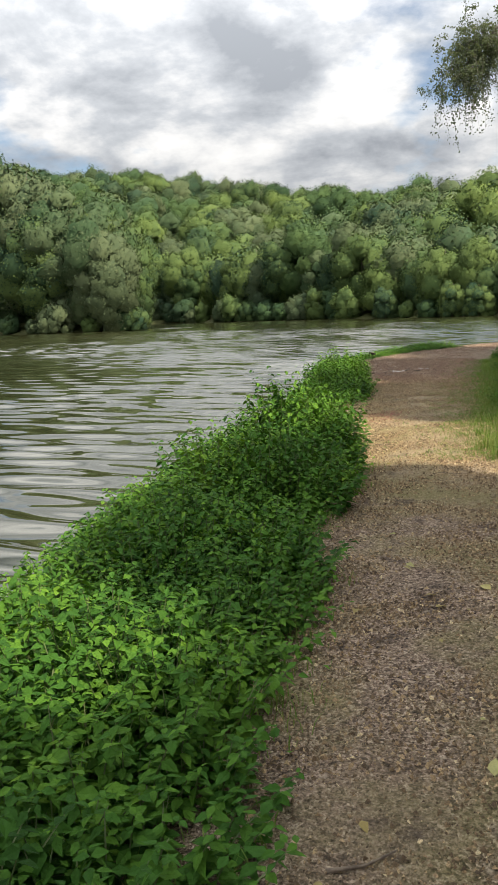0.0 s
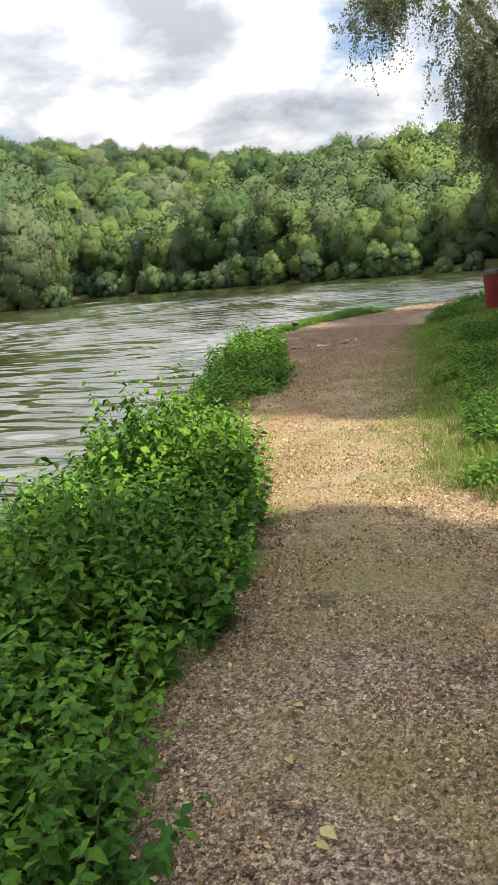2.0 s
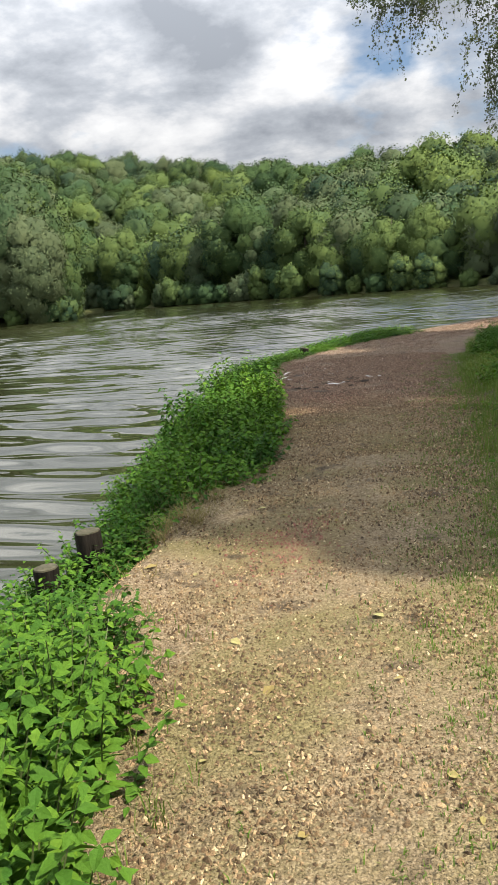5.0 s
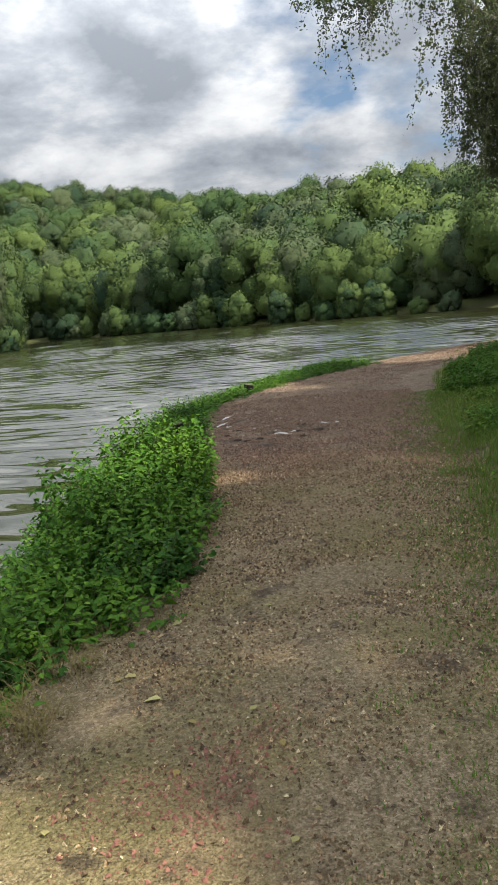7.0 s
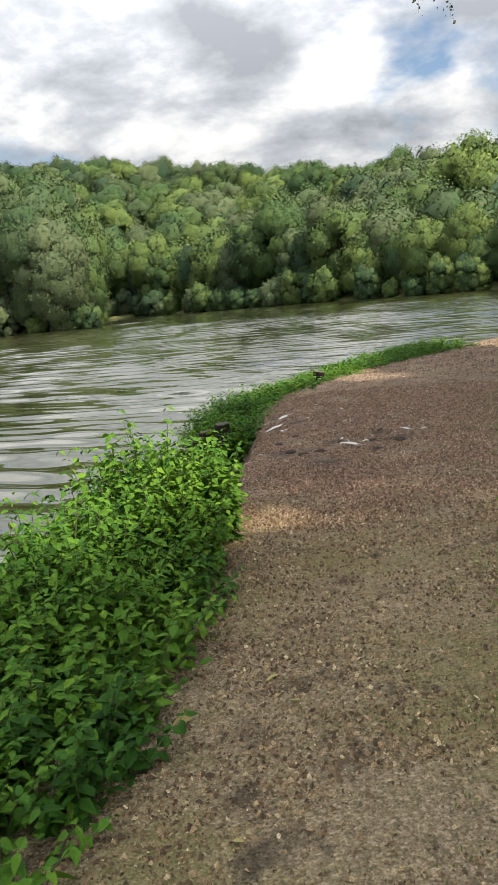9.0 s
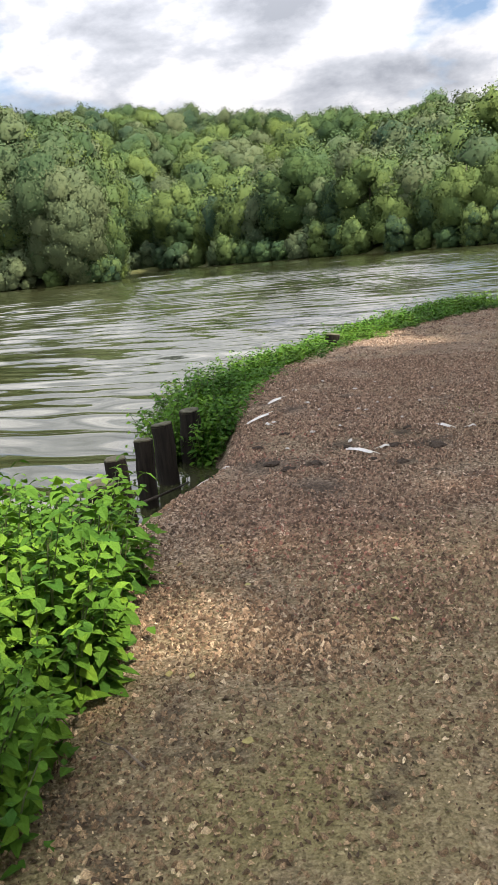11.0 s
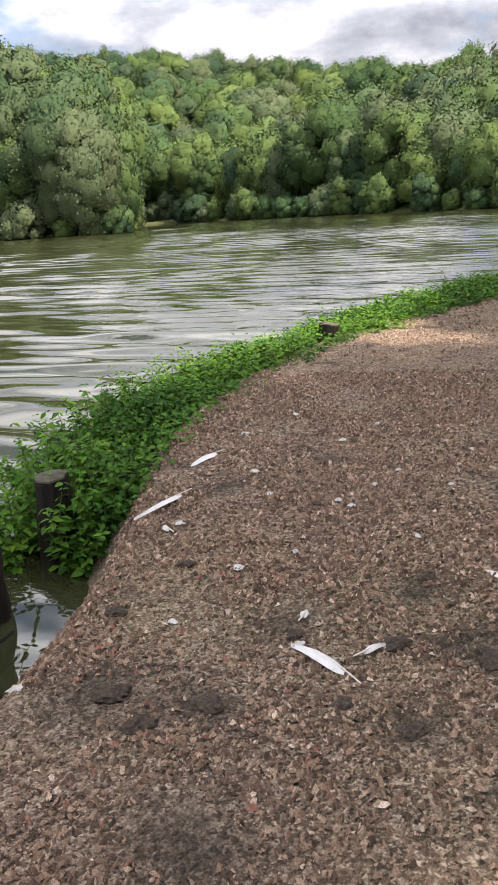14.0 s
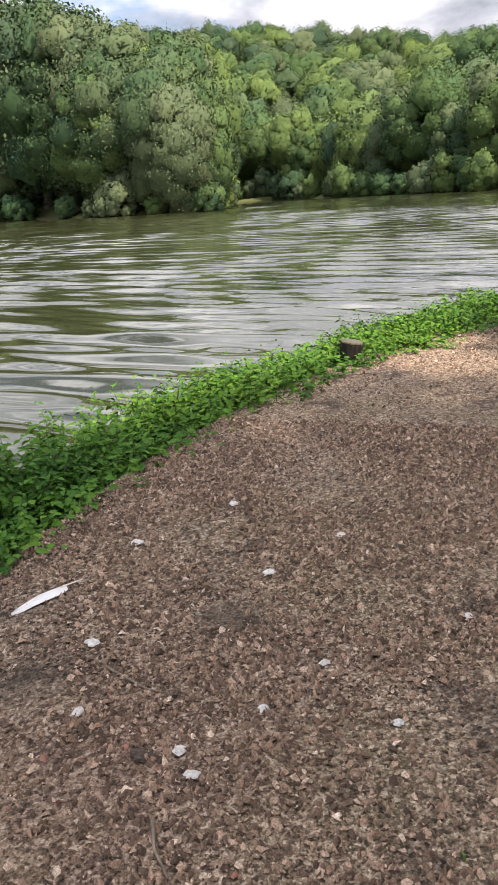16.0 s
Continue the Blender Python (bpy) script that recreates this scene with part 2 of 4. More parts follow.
M_BLACK = plain("black_plastic", (0.012, 0.012, 0.012), (0.03, 0.03, 0.03), 6, 0.5, 0.1)
M_STICK = plain("dead_twig", (0.07, 0.05, 0.035), (0.22, 0.17, 0.12), 20, 0.85, 0.5, 0.004)
M_FALLEN = leaf_material("fallen_leaves", ((0.1, (0.10, 0.06, 0.03)), (0.4, (0.26, 0.20, 0.08)), (0.8, (0.38, 0.36, 0.17)), (1.0, (0.17, 0.21, 0.06))), 0.6, 0.1)


def chip_material():
    q = Mat("stone_and_bark_chips")
    r = q.n("NewGeometry").outputs["Random Per Island"]
    col = q.ramp(r, (0.0, (0.050, 0.036, 0.026)), (0.3, (0.120, 0.085, 0.060)), (0.7, (0.26, 0.188, 0.136)), (0.93, (0.40, 0.31, 0.235)), (1.0, (0.60, 0.53, 0.44)))
    n = q.noise(90, 4)
    where = q.n("SeparateXYZ")
    q.l(q.pos(), where.inputs[0])
    early = q.ramp(q.math("MULTIPLY", where.outputs["Y"], 0.04), (0.66, (1, 1, 1)), (0.76, (0, 0, 0)))
    col = q.mix(early, col, q.mix(1.0, col, (1.45, 1.37, 1.0), "MULTIPLY"))
    col = q.mix(early, q.mix(1.0, col, (1.34, 1.20, 1.12), "MULTIPLY"), col)
    speck = q.ramp(q.noise(260, 3, 0.7), (0.35, (0.5, 0.5, 0.5)), (0.65, (1.35, 1.35, 1.35)))
    col = q.mix(0.6, col, q.mix(n, col, (0.085, 0.06, 0.044)))
    return q.set(q.mix(1.0, col, speck, "MULTIPLY"), 0.9, q.bump(n, 0.6, 0.006), 0.25)


M_CHIP = chip_material()
M_BRICK = plain("crushed_red_brick", (0.14, 0.055, 0.038), (0.36, 0.175, 0.125), 70, 0.9, 0.5, 0.004)

# ---- small builders ----


def link_mesh(name, verts, faces, mat, parent=None, label="", smooth=False):
    me = bpy.data.meshes.new(name)
    me.from_pydata([tuple(v) for v in verts], [], [tuple(f) for f in faces])
    me.materials.append(mat)
    if smooth:
        me.polygons.foreach_set("use_smooth", [True] * len(me.polygons))
    me.update()
    ob = new(name, me)
    if parent is not None:
        ob.parent = parent
    if label:
        ob["label"] = label
    return ob


def tube(verts, faces, pts, radii, sides=7, cap=True):
    """Adds a tapering tube along pts to verts and faces."""
    base = len(verts)
    for i, p in enumerate(pts):
        a = Vector(pts[max(i - 1, 0)])
        b = Vector(pts[min(i + 1, len(pts) - 1)])
        d = (b - a).normalized()
        u = d.orthogonal().normalized() if abs(d.z) > 0.95 else d.cross(Vector((0, 0, 1))).normalized()
        w = d.cross(u)
        for k in range(sides):
            ang = 2 * math.pi * k / sides
            verts.append(Vector(p) + (u * math.cos(ang) + w * math.sin(ang)) * radii[i])
    for i in range(len(pts) - 1):
        for k in range(sides):
            k2 = (k + 1) % sides
            faces.append((base + i * sides + k, base + i * sides + k2, base + (i + 1) * sides + k2, base + (i + 1) * sides + k))
    if cap:
        faces.append(tuple(base + (len(pts) - 1) * sides + k for k in range(sides)))


def unit(a):
    return a / np.maximum(np.linalg.norm(a, axis=1, keepdims=True), 1e-9)


# ---- plan of the place ----
NEAR_SHORE = [(-3, -60), (-1.6, -6), (-1.3, 3), (-1.3, 8), (-1.05, 11), (-0.9, 12.6), (-0.95, 14), (-1.2, 16), (-1.35, 18), (-1.15, 19.3), (-1.0, 20.2), (-1.08, 21.2),
              (-1.5, 22.5), (-1.6, 24), (-1.3, 26), (-0.7, 28), (0.5, 30.3), (2.6, 33.4), (7, 38.5), (14, 44), (30, 52), (60, 60), (92, 64)]
FAR_SHORE = [(70, 76), (40, 89), (19, 101), (9, 111), (-14, 134), (-38, 153), (-55, 172), (-66, 180), (-60, 150), (-40, 112), (-36, 100), (-48, 98), (-70, 105),
             (-120, 95), (-170, 40), (-170, -60)]
LAKE = np.array(NEAR_SHORE + FAR_SHORE, float)
EDGE_Y = [-8, 3, 4.2, 5.5, 6.2, 7, 7.8, 8.9, 10.4, 11.5, 12.2, 13, 13.8, 15, 17, 17.7, 18.1, 18.7, 19.6, 21, 22.3, 23.7, 24.5, 25.3, 26, 27.4, 29, 33, 40, 60]
EDGE_X = [0.6, 0.62, 0.58, 0.5, 0.3, 0.45, 0.52, 0.45, 0.15, -0.4, -0.6, -0.35, -0.12, 0.12, -0.08, -0.2, -0.33, -0.7, -0.66, -0.78, -0.86, -0.98, -0.89, -0.63, -0.5, 0.05, 0.94, 3.5, 9.5, 40]
VERGE_Y = [-8, 6, 8.2, 9.2, 11.3, 14, 17, 20, 21.8, 27, 32, 36, 42, 60]
VERGE_X = [2.7, 2.6, 2.3, 1.85, 1.9, 2.1, 2.3, 2.45, 2.6, 3.4, 5.2, 8.5, 13.5, 44]
WATER_Z = -0.40
MUD = ((0.83, 20.52), (0.09, 19.72), (0.2, 19.63), (-0.22, 20.14), (0.06, 20.15), (0.64, 20.09), (0.22, 20.63), (0.56, 20.83), (-0.3, 20.0), (0.0, 22.3), (-0.35, 21.75))


def bank_edge(y):
    return np.interp(y, EDGE_Y, EDGE_X)


def verge_edge(y):
    return np.interp(y, VERGE_Y, VERGE_X)


def shore_distance(x, y):
    """Distance to the lake's shore, negative over the water; and whether the nearest shore is the far one."""
    p = np.stack([np.ravel(x), np.ravel(y)], 1)
    best, far, inside = np.full(len(p), 1e9), np.zeros(len(p), bool), np.zeros(len(p), bool)
    n = len(LAKE)
    for i in range(n):
        a, b = LAKE[i], LAKE[(i + 1) % n]
        d = b - a
        t = np.clip(((p - a) @ d) / (d @ d), 0, 1)
        dist = np.linalg.norm(p - (a + t[:, None] * d), axis=1)
        is_far = i >= len(NEAR_SHORE) - 1
        far = np.where(dist < best, is_far, far)
        best = np.minimum(best, dist)
        cross = (a[1] > p[:, 1]) != (b[1] > p[:, 1])
        with np.errstate(divide="ignore", invalid="ignore"):
            xi = a[0] + (p[:, 1] - a[1]) / (d[1] if d[1] else 1e-9) * d[0]
        inside ^= cross & (p[:, 0] < xi)
    return np.where(inside, -best, best).reshape(np.shape(x)), far.reshape(np.shape(x))


def wobble(x, y, s):
    return np.sin(x * 1.7 * s + 1.3 * np.sin(y * 0.9 * s)) * 0.5 + np.sin(y * 2.3 * s + 2.1 * np.sin(x * 1.1 * s + 1)) * 0.5


def height(x, y):
    x, y = np.asarray(x, float), np.asarray(y, float)
    d, far = shore_distance(x, y)
    lake = WATER_Z - 0.08 - 1.4 * (1 - np.exp(np.minimum(d, 0) / 1.3))
    rise = np.clip(d / 0.55, 0, 1)
    near = WATER_Z - 0.08 + (-WATER_Z + 0.08) * rise * rise * (3 - 2 * rise)
    v = np.clip(x - verge_edge(y), 0, 60)
    near = near + 0.35 * (1 - np.exp(-v / 1.2)) + 0.04 * v + 0.018 * wobble(x, y, 1.0) * rise + 0.008 * wobble(y, x, 4.1) * rise
    hill = np.clip(40.5 - 0.16 * x, 22, 60) * (1 - np.exp(-np.clip(d, 0, None) ** 1.25 / 330.0))
    land = WATER_Z - 0.08 + 0.35 * np.clip(d / 2, 0, 1) + hill + 0.8 * wobble(x, y, 0.08) * np.clip(d / 20, 0, 1)
    return np.where(d < 0, lake, np.where(far, land, near))


def spaced(lo, hi, step, out_lo, out_hi, grow=1.22):
    core = list(np.arange(lo, hi + step / 2, step))
    s, a = step, [core[0]]
    while a[-1] > out_lo:
        s *= grow
        a.append(a[-1] - s)
    s, b = step, [core[-1]]
    while b[-1] < out_hi:
        s = min(s * grow, 60)
        b.append(b[-1] + s)
    return np.array(a[:0:-1] + core + b[1:])


def make_ground():
    xs, ys = spaced(-2.6, 6.0, 0.1, -900, 900, 1.12), spaced(-1.0, 37.0, 0.12, -300, 1200, 1.10)
    X, Y = np.meshgrid(xs, ys)
    Z = height(X, Y)
    nx, ny = len(xs), len(ys)
    verts = np.stack([X, Y, Z], -1).reshape(-1, 3)
    i = np.arange(nx * ny).reshape(ny, nx)
    faces = np.stack([i[:-1, :-1], i[:-1, 1:], i[1:, 1:], i[1:, :-1]], -1).reshape(-1, 4)
    ob = link_mesh("ground", verts.tolist(), faces.tolist(), M_GROUND, smooth=True)
    d, far = shore_distance(X, Y)
    g = np.clip((X - verge_edge(Y)) / 1.5 + 0.52, 0, 1)
    g = np.maximum(g, 0.3 * np.clip((bank_edge(Y) - X) / 0.3 + 0.35, 0, 1))
    g = np.where(far, 1.0, g)
    mud = np.clip(1 - (d - 0.02) / 0.28, 0, 1) * np.where(far, 0.8, 0.9)
    mud = np.where(far, np.clip(0.9 - d / 1.2, 0, 0.8), mud)
    mud = np.maximum(mud, np.where(far, 0, 0.75) * np.clip((bank_edge(Y) - 0.25 - X) / 0.3, 0, 1))

    def blot(cx, cy, rx, ry):
        return np.exp(-(((X - cx + 0.08 * np.sin(Y * 5)) / rx) ** 2 + ((Y - cy + 0.08 * np.sin(X * 6)) / ry) ** 2))

    for cx, cy in MUD:
        mud = np.maximum(mud, 0.85 * blot(cx, cy, 0.14, 0.12))
    # where sun falls on the path: put into the colour as tan blots
    sun_patch = np.clip(sum(blot(*b) for b in ((1.0, 10.4, 0.75, 2.0), (0.85, 16.5, 0.5, 0.6), (1.05, 18.5, 0.4, 0.6), (0.75, 17.0, 0.6, 0.35), (1.0, 2.9, 0.3, 0.5))), 0, 1)
    dust = np.clip(1.2 * blot(0.47, 12.43, 0.35, 0.5) + 0.5 * blot(0.4, 19.0, 0.5, 0.5) + 0.4 * blot(0.0, 21.4, 0.4, 0.5), 0, 1)
    for key, vals in (("grass", g), ("mud", mud), ("sun_patch", sun_patch), ("brick_dust", dust)):
        at = ob.data.attributes.new(key, "FLOAT", "POINT")
        at.data.foreach_set("value", vals.ravel().astype(np.float32))
    tagged(ob, "brown trodden earth path between grassy banks beside a lake", "ground", kind="structure")


make_ground()


def make_water():
    """One sheet with real ripples where the lake is seen; it runs on flat to the horizon."""
    rng = np.random.default_rng(8)
    ys = [1.0]
    while ys[-1] < 140:
        ys.append(ys[-1] + (0.07 if ys[-1] < 45 else min(0.07 + (ys[-1] - 45) * 0.002, 0.22)))
    core_y = np.array(ys)
    ys = np.concatenate([[-300, -60, -10, 0], core_y, [150, 200, 320, 700]])
    us = np.linspace(0, 1, 150)
    lo = np.interp(ys, [0, 5, 20, 60, 140], [-6, -6, -14, -42, -95])
    hi = np.interp(ys, [0, 5, 20, 26, 34, 45, 140], [0.5, 0.2, 0.2, 0.5, 5, 14, 60])
    X = lo[:, None] + us[None, :] * (hi - lo)[:, None]
    X = np.concatenate([np.full((len(ys), 1), -900.0), lo[:, None] - 6, X, hi[:, None] + 6, np.full((len(ys), 1), 900.0)], 1)
    Y = np.repeat(ys[:, None], X.shape[1], 1)
    step = np.gradient(ys)[:, None] * np.ones_like(X)
    Z = np.zeros_like(X)
    for k in range(16):
        lam = 0.27 * (1.14 ** k) * rng.uniform(0.9, 1.1)
        ang = rng.normal(0.10, 0.15)
        kx, ky = math.sin(ang) * 6.283 / lam, math.cos(ang) * 6.283 / lam
        amp = 0.0165 * lam * (1.15 if 0.4 < lam < 1.1 else 0.6 if lam < 0.41 else 0.3)
        fade = np.clip((lam / step - 2.5) / 3, 0, 1)
        group = 0.6 + 0.6 * np.sin(X * rng.uniform(0.2, 0.7) + rng.uniform(0, 6)) * np.sin(Y * rng.uniform(0.15, 0.5) + rng.uniform(0, 6))
        Z += amp * fade * group * np.sin(kx * X + ky * Y + rng.uniform(0, 6.28) + 0.25 * np.sin(X * rng.uniform(0.3, 0.9) + k))
    calm = 0.75 + 0.35 * wobble(X, Y, 0.09)
    inside = np.zeros_like(X)
    inside[4:-4, 3:-3] = 1
    Z = WATER_Z + Z * calm * inside
    ny, nx = X.shape
    n = np.arange(nx * ny).reshape(ny, nx)
    faces = np.stack([n[:-1, :-1], n[:-1, 1:], n[1:, 1:], n[1:, :-1]], -1).reshape(-1, 4)
    ob = link_mesh("water", np.stack([X, Y, Z], -1).reshape(-1, 3).tolist(), faces.tolist(), M_WATER, smooth=True)
    tagged(ob, "olive green lake water with wind ripples", "water", kind="structure")


make_water()

# ---- trees of the far bank ----


def leaf_cards(rng, pts, outward, size, droop=0.2, spread=0.38):
    """One folded, uneven leaf spray for each point: verts and faces as arrays."""
    n = len(pts)
    nrm = unit(outward + rng.normal(0, spread, (n, 3)))
    side = unit(np.cross(nrm, rng.normal(0, 1, (n, 3))))
    along = np.cross(nrm, side)
    along[:, 2] -= droop * (1 - np.abs(nrm[:, 2]))
    along = unit(along)
    s = size * rng.uniform(0.6, 1.4, (n, 1))
    w = rng.uniform(0.45, 0.8, (n, 1))
    v = np.stack([pts - along * s * 0.6, pts + side * s * w * rng.uniform(0.6, 1.1, (n, 1)) + nrm * s * 0.12, pts + along * s * rng.uniform(0.6, 1.0, (n, 1)) - nrm * s * 0.15,
                  pts - side * s * w * rng.uniform(0.6, 1.1, (n, 1)) + nrm * s * 0.12], 1).reshape(-1, 3)
    b = np.arange(n)[:, None] * 4
    f = np.concatenate([b + np.array([0, 1, 2]), b + np.array([0, 2, 3])])
    return v, f


def make_tree(name, seed, tall, wide, lobes, cards, size, trunk_r, low=0.22, shape="round", mat=None, hearts=True):
    """A broadleaf tree: root Empty, trunk with limbs, crown of many leaf sprays on uneven lobes."""
    rng = np.random.default_rng(seed)
    root = new(name)
    verts, faces = [], []
    bend = rng.normal(0, 0.03 * tall, 2)
    spine = [(bend[0] * t * t, bend[1] * t * t, tall * 0.78 * t - 0.4 * (t == 0)) for t in np.linspace(0, 1, 7)]
    tube(verts, faces, spine, [trunk_r * (1 - 0.85 * t) * (1.35 if t == 0 else 1) for t in np.linspace(0, 1, 7)], 8)
    # the crown is a heap of rounded billows: each has a dense heart and leaf sprays all over its outer side
    mid_z = tall * (0.3 if shape == "dome" else 0.5 if low > 0.3 else 0.42)
    half = tall - mid_z - 0.16 * wide
    cen, rad, face = [], [], []
    for k in range(lobes):
        up = 1 - 2 * (k + 0.5) / lobes
        ang = k * 2.39996 + rng.uniform(-0.4, 0.4)
        ring = math.sqrt(1 - up * up)
        reach = rng.uniform(0.42, 0.72)
        taper = 1 - 0.35 * max(0, up) if shape == "tall" else 1
        c = np.array([math.cos(ang) * ring * wide * reach * taper, math.sin(ang) * ring * wide * reach * taper, mid_z + up * half * reach])
        if c[2] < low * tall:
            continue
        rad.append(wide * (rng.uniform(0.3, 0.52) if wide > 4 else rng.uniform(0.18, 0.36)) * (1.15 if shape == "dome" else 1))
        cen.append(c + np.array([bend[0], bend[1], 0]) * 0.6)
        face.append((math.cos(ang) * ring, math.sin(ang) * ring, up))
        if k % 3 == 0:
            a = (bend[0] * 0.4, bend[1] * 0.4, max(c[2] * 0.5, tall * 0.1))
            mid = tuple(a[j] * 0.45 + c[j] * 0.55 + rng.normal(0, 0.03 * wide) for j in range(3))
            tube(verts, faces, [a, mid, tuple(c)], [trunk_r * 0.35, trunk_r * 0.22, trunk_r * 0.06], 5)
    link_mesh("trunk", verts, faces, M_BARK, root, smooth=True)
    cen, rad, face = np.array(cen), np.array(rad), np.array(face)
    pick = rng.choice(len(rad), cards, p=rad ** 2 / np.sum(rad ** 2))
    d = unit(rng.normal(0, 1, (cards, 3)) + face[pick] * 0.55 + np.array([0, 0, 0.2]))

    def billow(d, pick):
        return 1 + 0.2 * np.sin(d[:, 0] * 6 + pick) * np.sin(d[:, 1] * 6 + 2 * pick) + 0.1 * np.sin(d[:, 2] * 8 + 3 * pick) + 0.09 * np.sin(d[:, 0] * 13 + pick) * np.sin(d[:, 1] * 14 + d[:, 2] * 12 + pick)

    p = cen[pick] + d * (rad[pick] * billow(d, pick) * rng.uniform(0.78, 1.1, cards))[:, None]
    p[:, 2] = np.maximum(p[:, 2], 0.15)
    v, f = leaf_cards(rng, p, d, size, 0.25, 0.55)
    nrm = np.repeat(0.85 * d + 0.35 * face[pick] + rng.normal(0, 0.28, (cards, 3)), 4, axis=0)
    # the hearts, so that no light falls through the crown
    if hearts:
        n = np.arange(60)
        z = 1 - 2 * (n + 0.5) / 60
        ball = np.stack([np.cos(n * 2.39996) * np.sqrt(1 - z * z), np.sin(n * 2.39996) * np.sqrt(1 - z * z), z], 1)
        bm = bmesh.new()
        for q in ball:
            bm.verts.new(q)
        bmesh.ops.convex_hull(bm, input=bm.verts[:])
        bm.verts.index_update()
        dirs = np.array([w.co[:] for w in bm.verts])
        tris = np.array([[w.index for w in t.verts] for t in bm.faces if len(t.verts) == 3])
        bm.free()
        for k in range(len(rad)):
            h = cen[k] + dirs * (rad[k] * 0.79 * billow(dirs, np.full(len(dirs), k)))[:, None]
            h[:, 2] = np.maximum(h[:, 2], 0.1)
            f = np.concatenate([f, tris + len(v)])
            v, nrm = np.concatenate([v, h]), np.concatenate([nrm, 0.6 * dirs + 0.5 * face[k]])
    crown = link_mesh("crown", v.tolist(), f.tolist(), mat or M_FAR, root, smooth=True)
    crown.data.normals_split_custom_set_from_vertices(unit(nrm).tolist())
    return root


def far_woods():
    rng = np.random.default_rng(4)
    front = [make_tree("lakeside_tree", 11, 17, 6.2, 18, 11000, 0.23, 0.34, 0.04), make_tree("lakeside_tree", 12, 19, 5.8, 20, 11000, 0.23, 0.36, 0.04, "tall"),
             make_tree("lakeside_tree", 13, 14, 5.8, 15, 9500, 0.22, 0.3, 0.05, "dome"), make_tree("lakeside_tree", 14, 20, 6.8, 20, 12500, 0.23, 0.38, 0.04)]
    tall = [make_tree("promontory_tree", 21, 23, 6.0, 32, 15000, 0.20, 0.4, 0.03, "tall"), make_tree("promontory_tree", 22, 19, 6.2, 28, 15000, 0.20, 0.36, 0.03), make_tree("promontory_tree", 23, 21, 5.2, 28, 14000, 0.20, 0.36, 0.03)]
    for tr in tall:
        tagged(tr, "tall light green tree on the wooded point across the water", "tree", "trees on the point")
    bush = [make_tree("waterside_bush", 15, 5.5, 3.2, 34, 4200, 0.17, 0.12, 0.0, "dome"), make_tree("waterside_bush", 16, 7.5, 3.4, 36, 4600, 0.17, 0.14, 0.0, "dome")]
    rear = [make_tree("woodland_tree", 17, 15, 7.4, 14, 4400, 0.34, 0.3, 0.08, "dome"), make_tree("woodland_tree", 18, 17, 7.2, 15, 4400, 0.34, 0.32, 0.08), make_tree("woodland_tree", 19, 15.5, 7.8, 13, 4400, 0.34, 0.3, 0.05, "dome")]
    for tr in front:
        tagged(tr, "leafy green broadleaf tree on the far bank at the water", "tree", "trees along the far bank")
    for tr in bush:
        tagged(tr, "low rounded willow bush hanging over the water's edge", "bush", "bushes along the far bank")
    for tr in rear:
        tagged(tr, "dense green woodland tree on the hillside over the lake", "tree", "trees on the hillside")
    used = {}

    def plant(kinds, k, x, y, s):
        tr = kinds[k]
        m = Matrix.LocRotScale((x, y, float(height(x, y)) - 0.1), Euler((0, 0, rng.uniform(0, 6.28))), None)
        if id(tr) not in used:
            used[id(tr)] = 1
            tr.matrix_basis = m
            tr.scale = (s, s, s * rng.uniform(0.92, 1.1))
            return
        c = copy_thing(tr, m)
        c.scale = (s, s, s * rng.uniform(0.92, 1.1))

    pts = np.array(FAR_SHORE[1:13], float)
    spots = []
    for a, b in zip(pts[:-1], pts[1:]):
        n = np.array([-(b - a)[1], (b - a)[0]])
        n = n / np.linalg.norm(n)
        length = np.linalg.norm(b - a)
        for s in np.arange(rng.uniform(0, 3), length, 4.6):
            q = a + (b - a) * s / length
            for sign in (1, -1):
                c = q + n * sign * 0.6
                if shore_distance(c[0], c[1])[0] > 0.1:
                    spots.append((c, n * sign))
                    break
    for c, n in spots:
        if rng.uniform() < 0.92:
            plant(bush, rng.integers(2), c[0], c[1], rng.uniform(0.4, 1.05))
        e = c + n * rng.uniform(2.5, 5.5)
        if e[1] < 125 and e[0] < -30:
            plant(tall, rng.integers(3), e[0], e[1], float(np.interp(e[0], (-58, -46, -38), (1.3, 1.0, 0.66))) * rng.uniform(0.92, 1.08))
        elif rng.uniform() < 0.8:
            plant(front, rng.integers(4), e[0], e[1], rng.uniform(0.62, 0.95) * (0.82 if e[0] > 8 else 1))
    grid = []
    tries = 0
    while len(grid) < 300 and tries < 30000:
        tries += 1
        x, y = rng.uniform(-150, 95), rng.uniform(75, 330)
        if abs(math.atan2(x - 1, y - 10)) > 0.62 or x < -0.62 * y - 8:
            continue
        d, far = shore_distance(x, y)
        if d < (4 if y < 130 and x < -45 else 7) or d > 155 or not far:
            continue
        gap = 7.8 + 0.012 * d
        if any((x - u) ** 2 + (y - v) ** 2 < gap * gap for u, v in grid):
            continue
        grid.append((x, y))
        plant(rear, rng.integers(3), x, y, rng.uniform(0.68, 0.95))


far_woods()

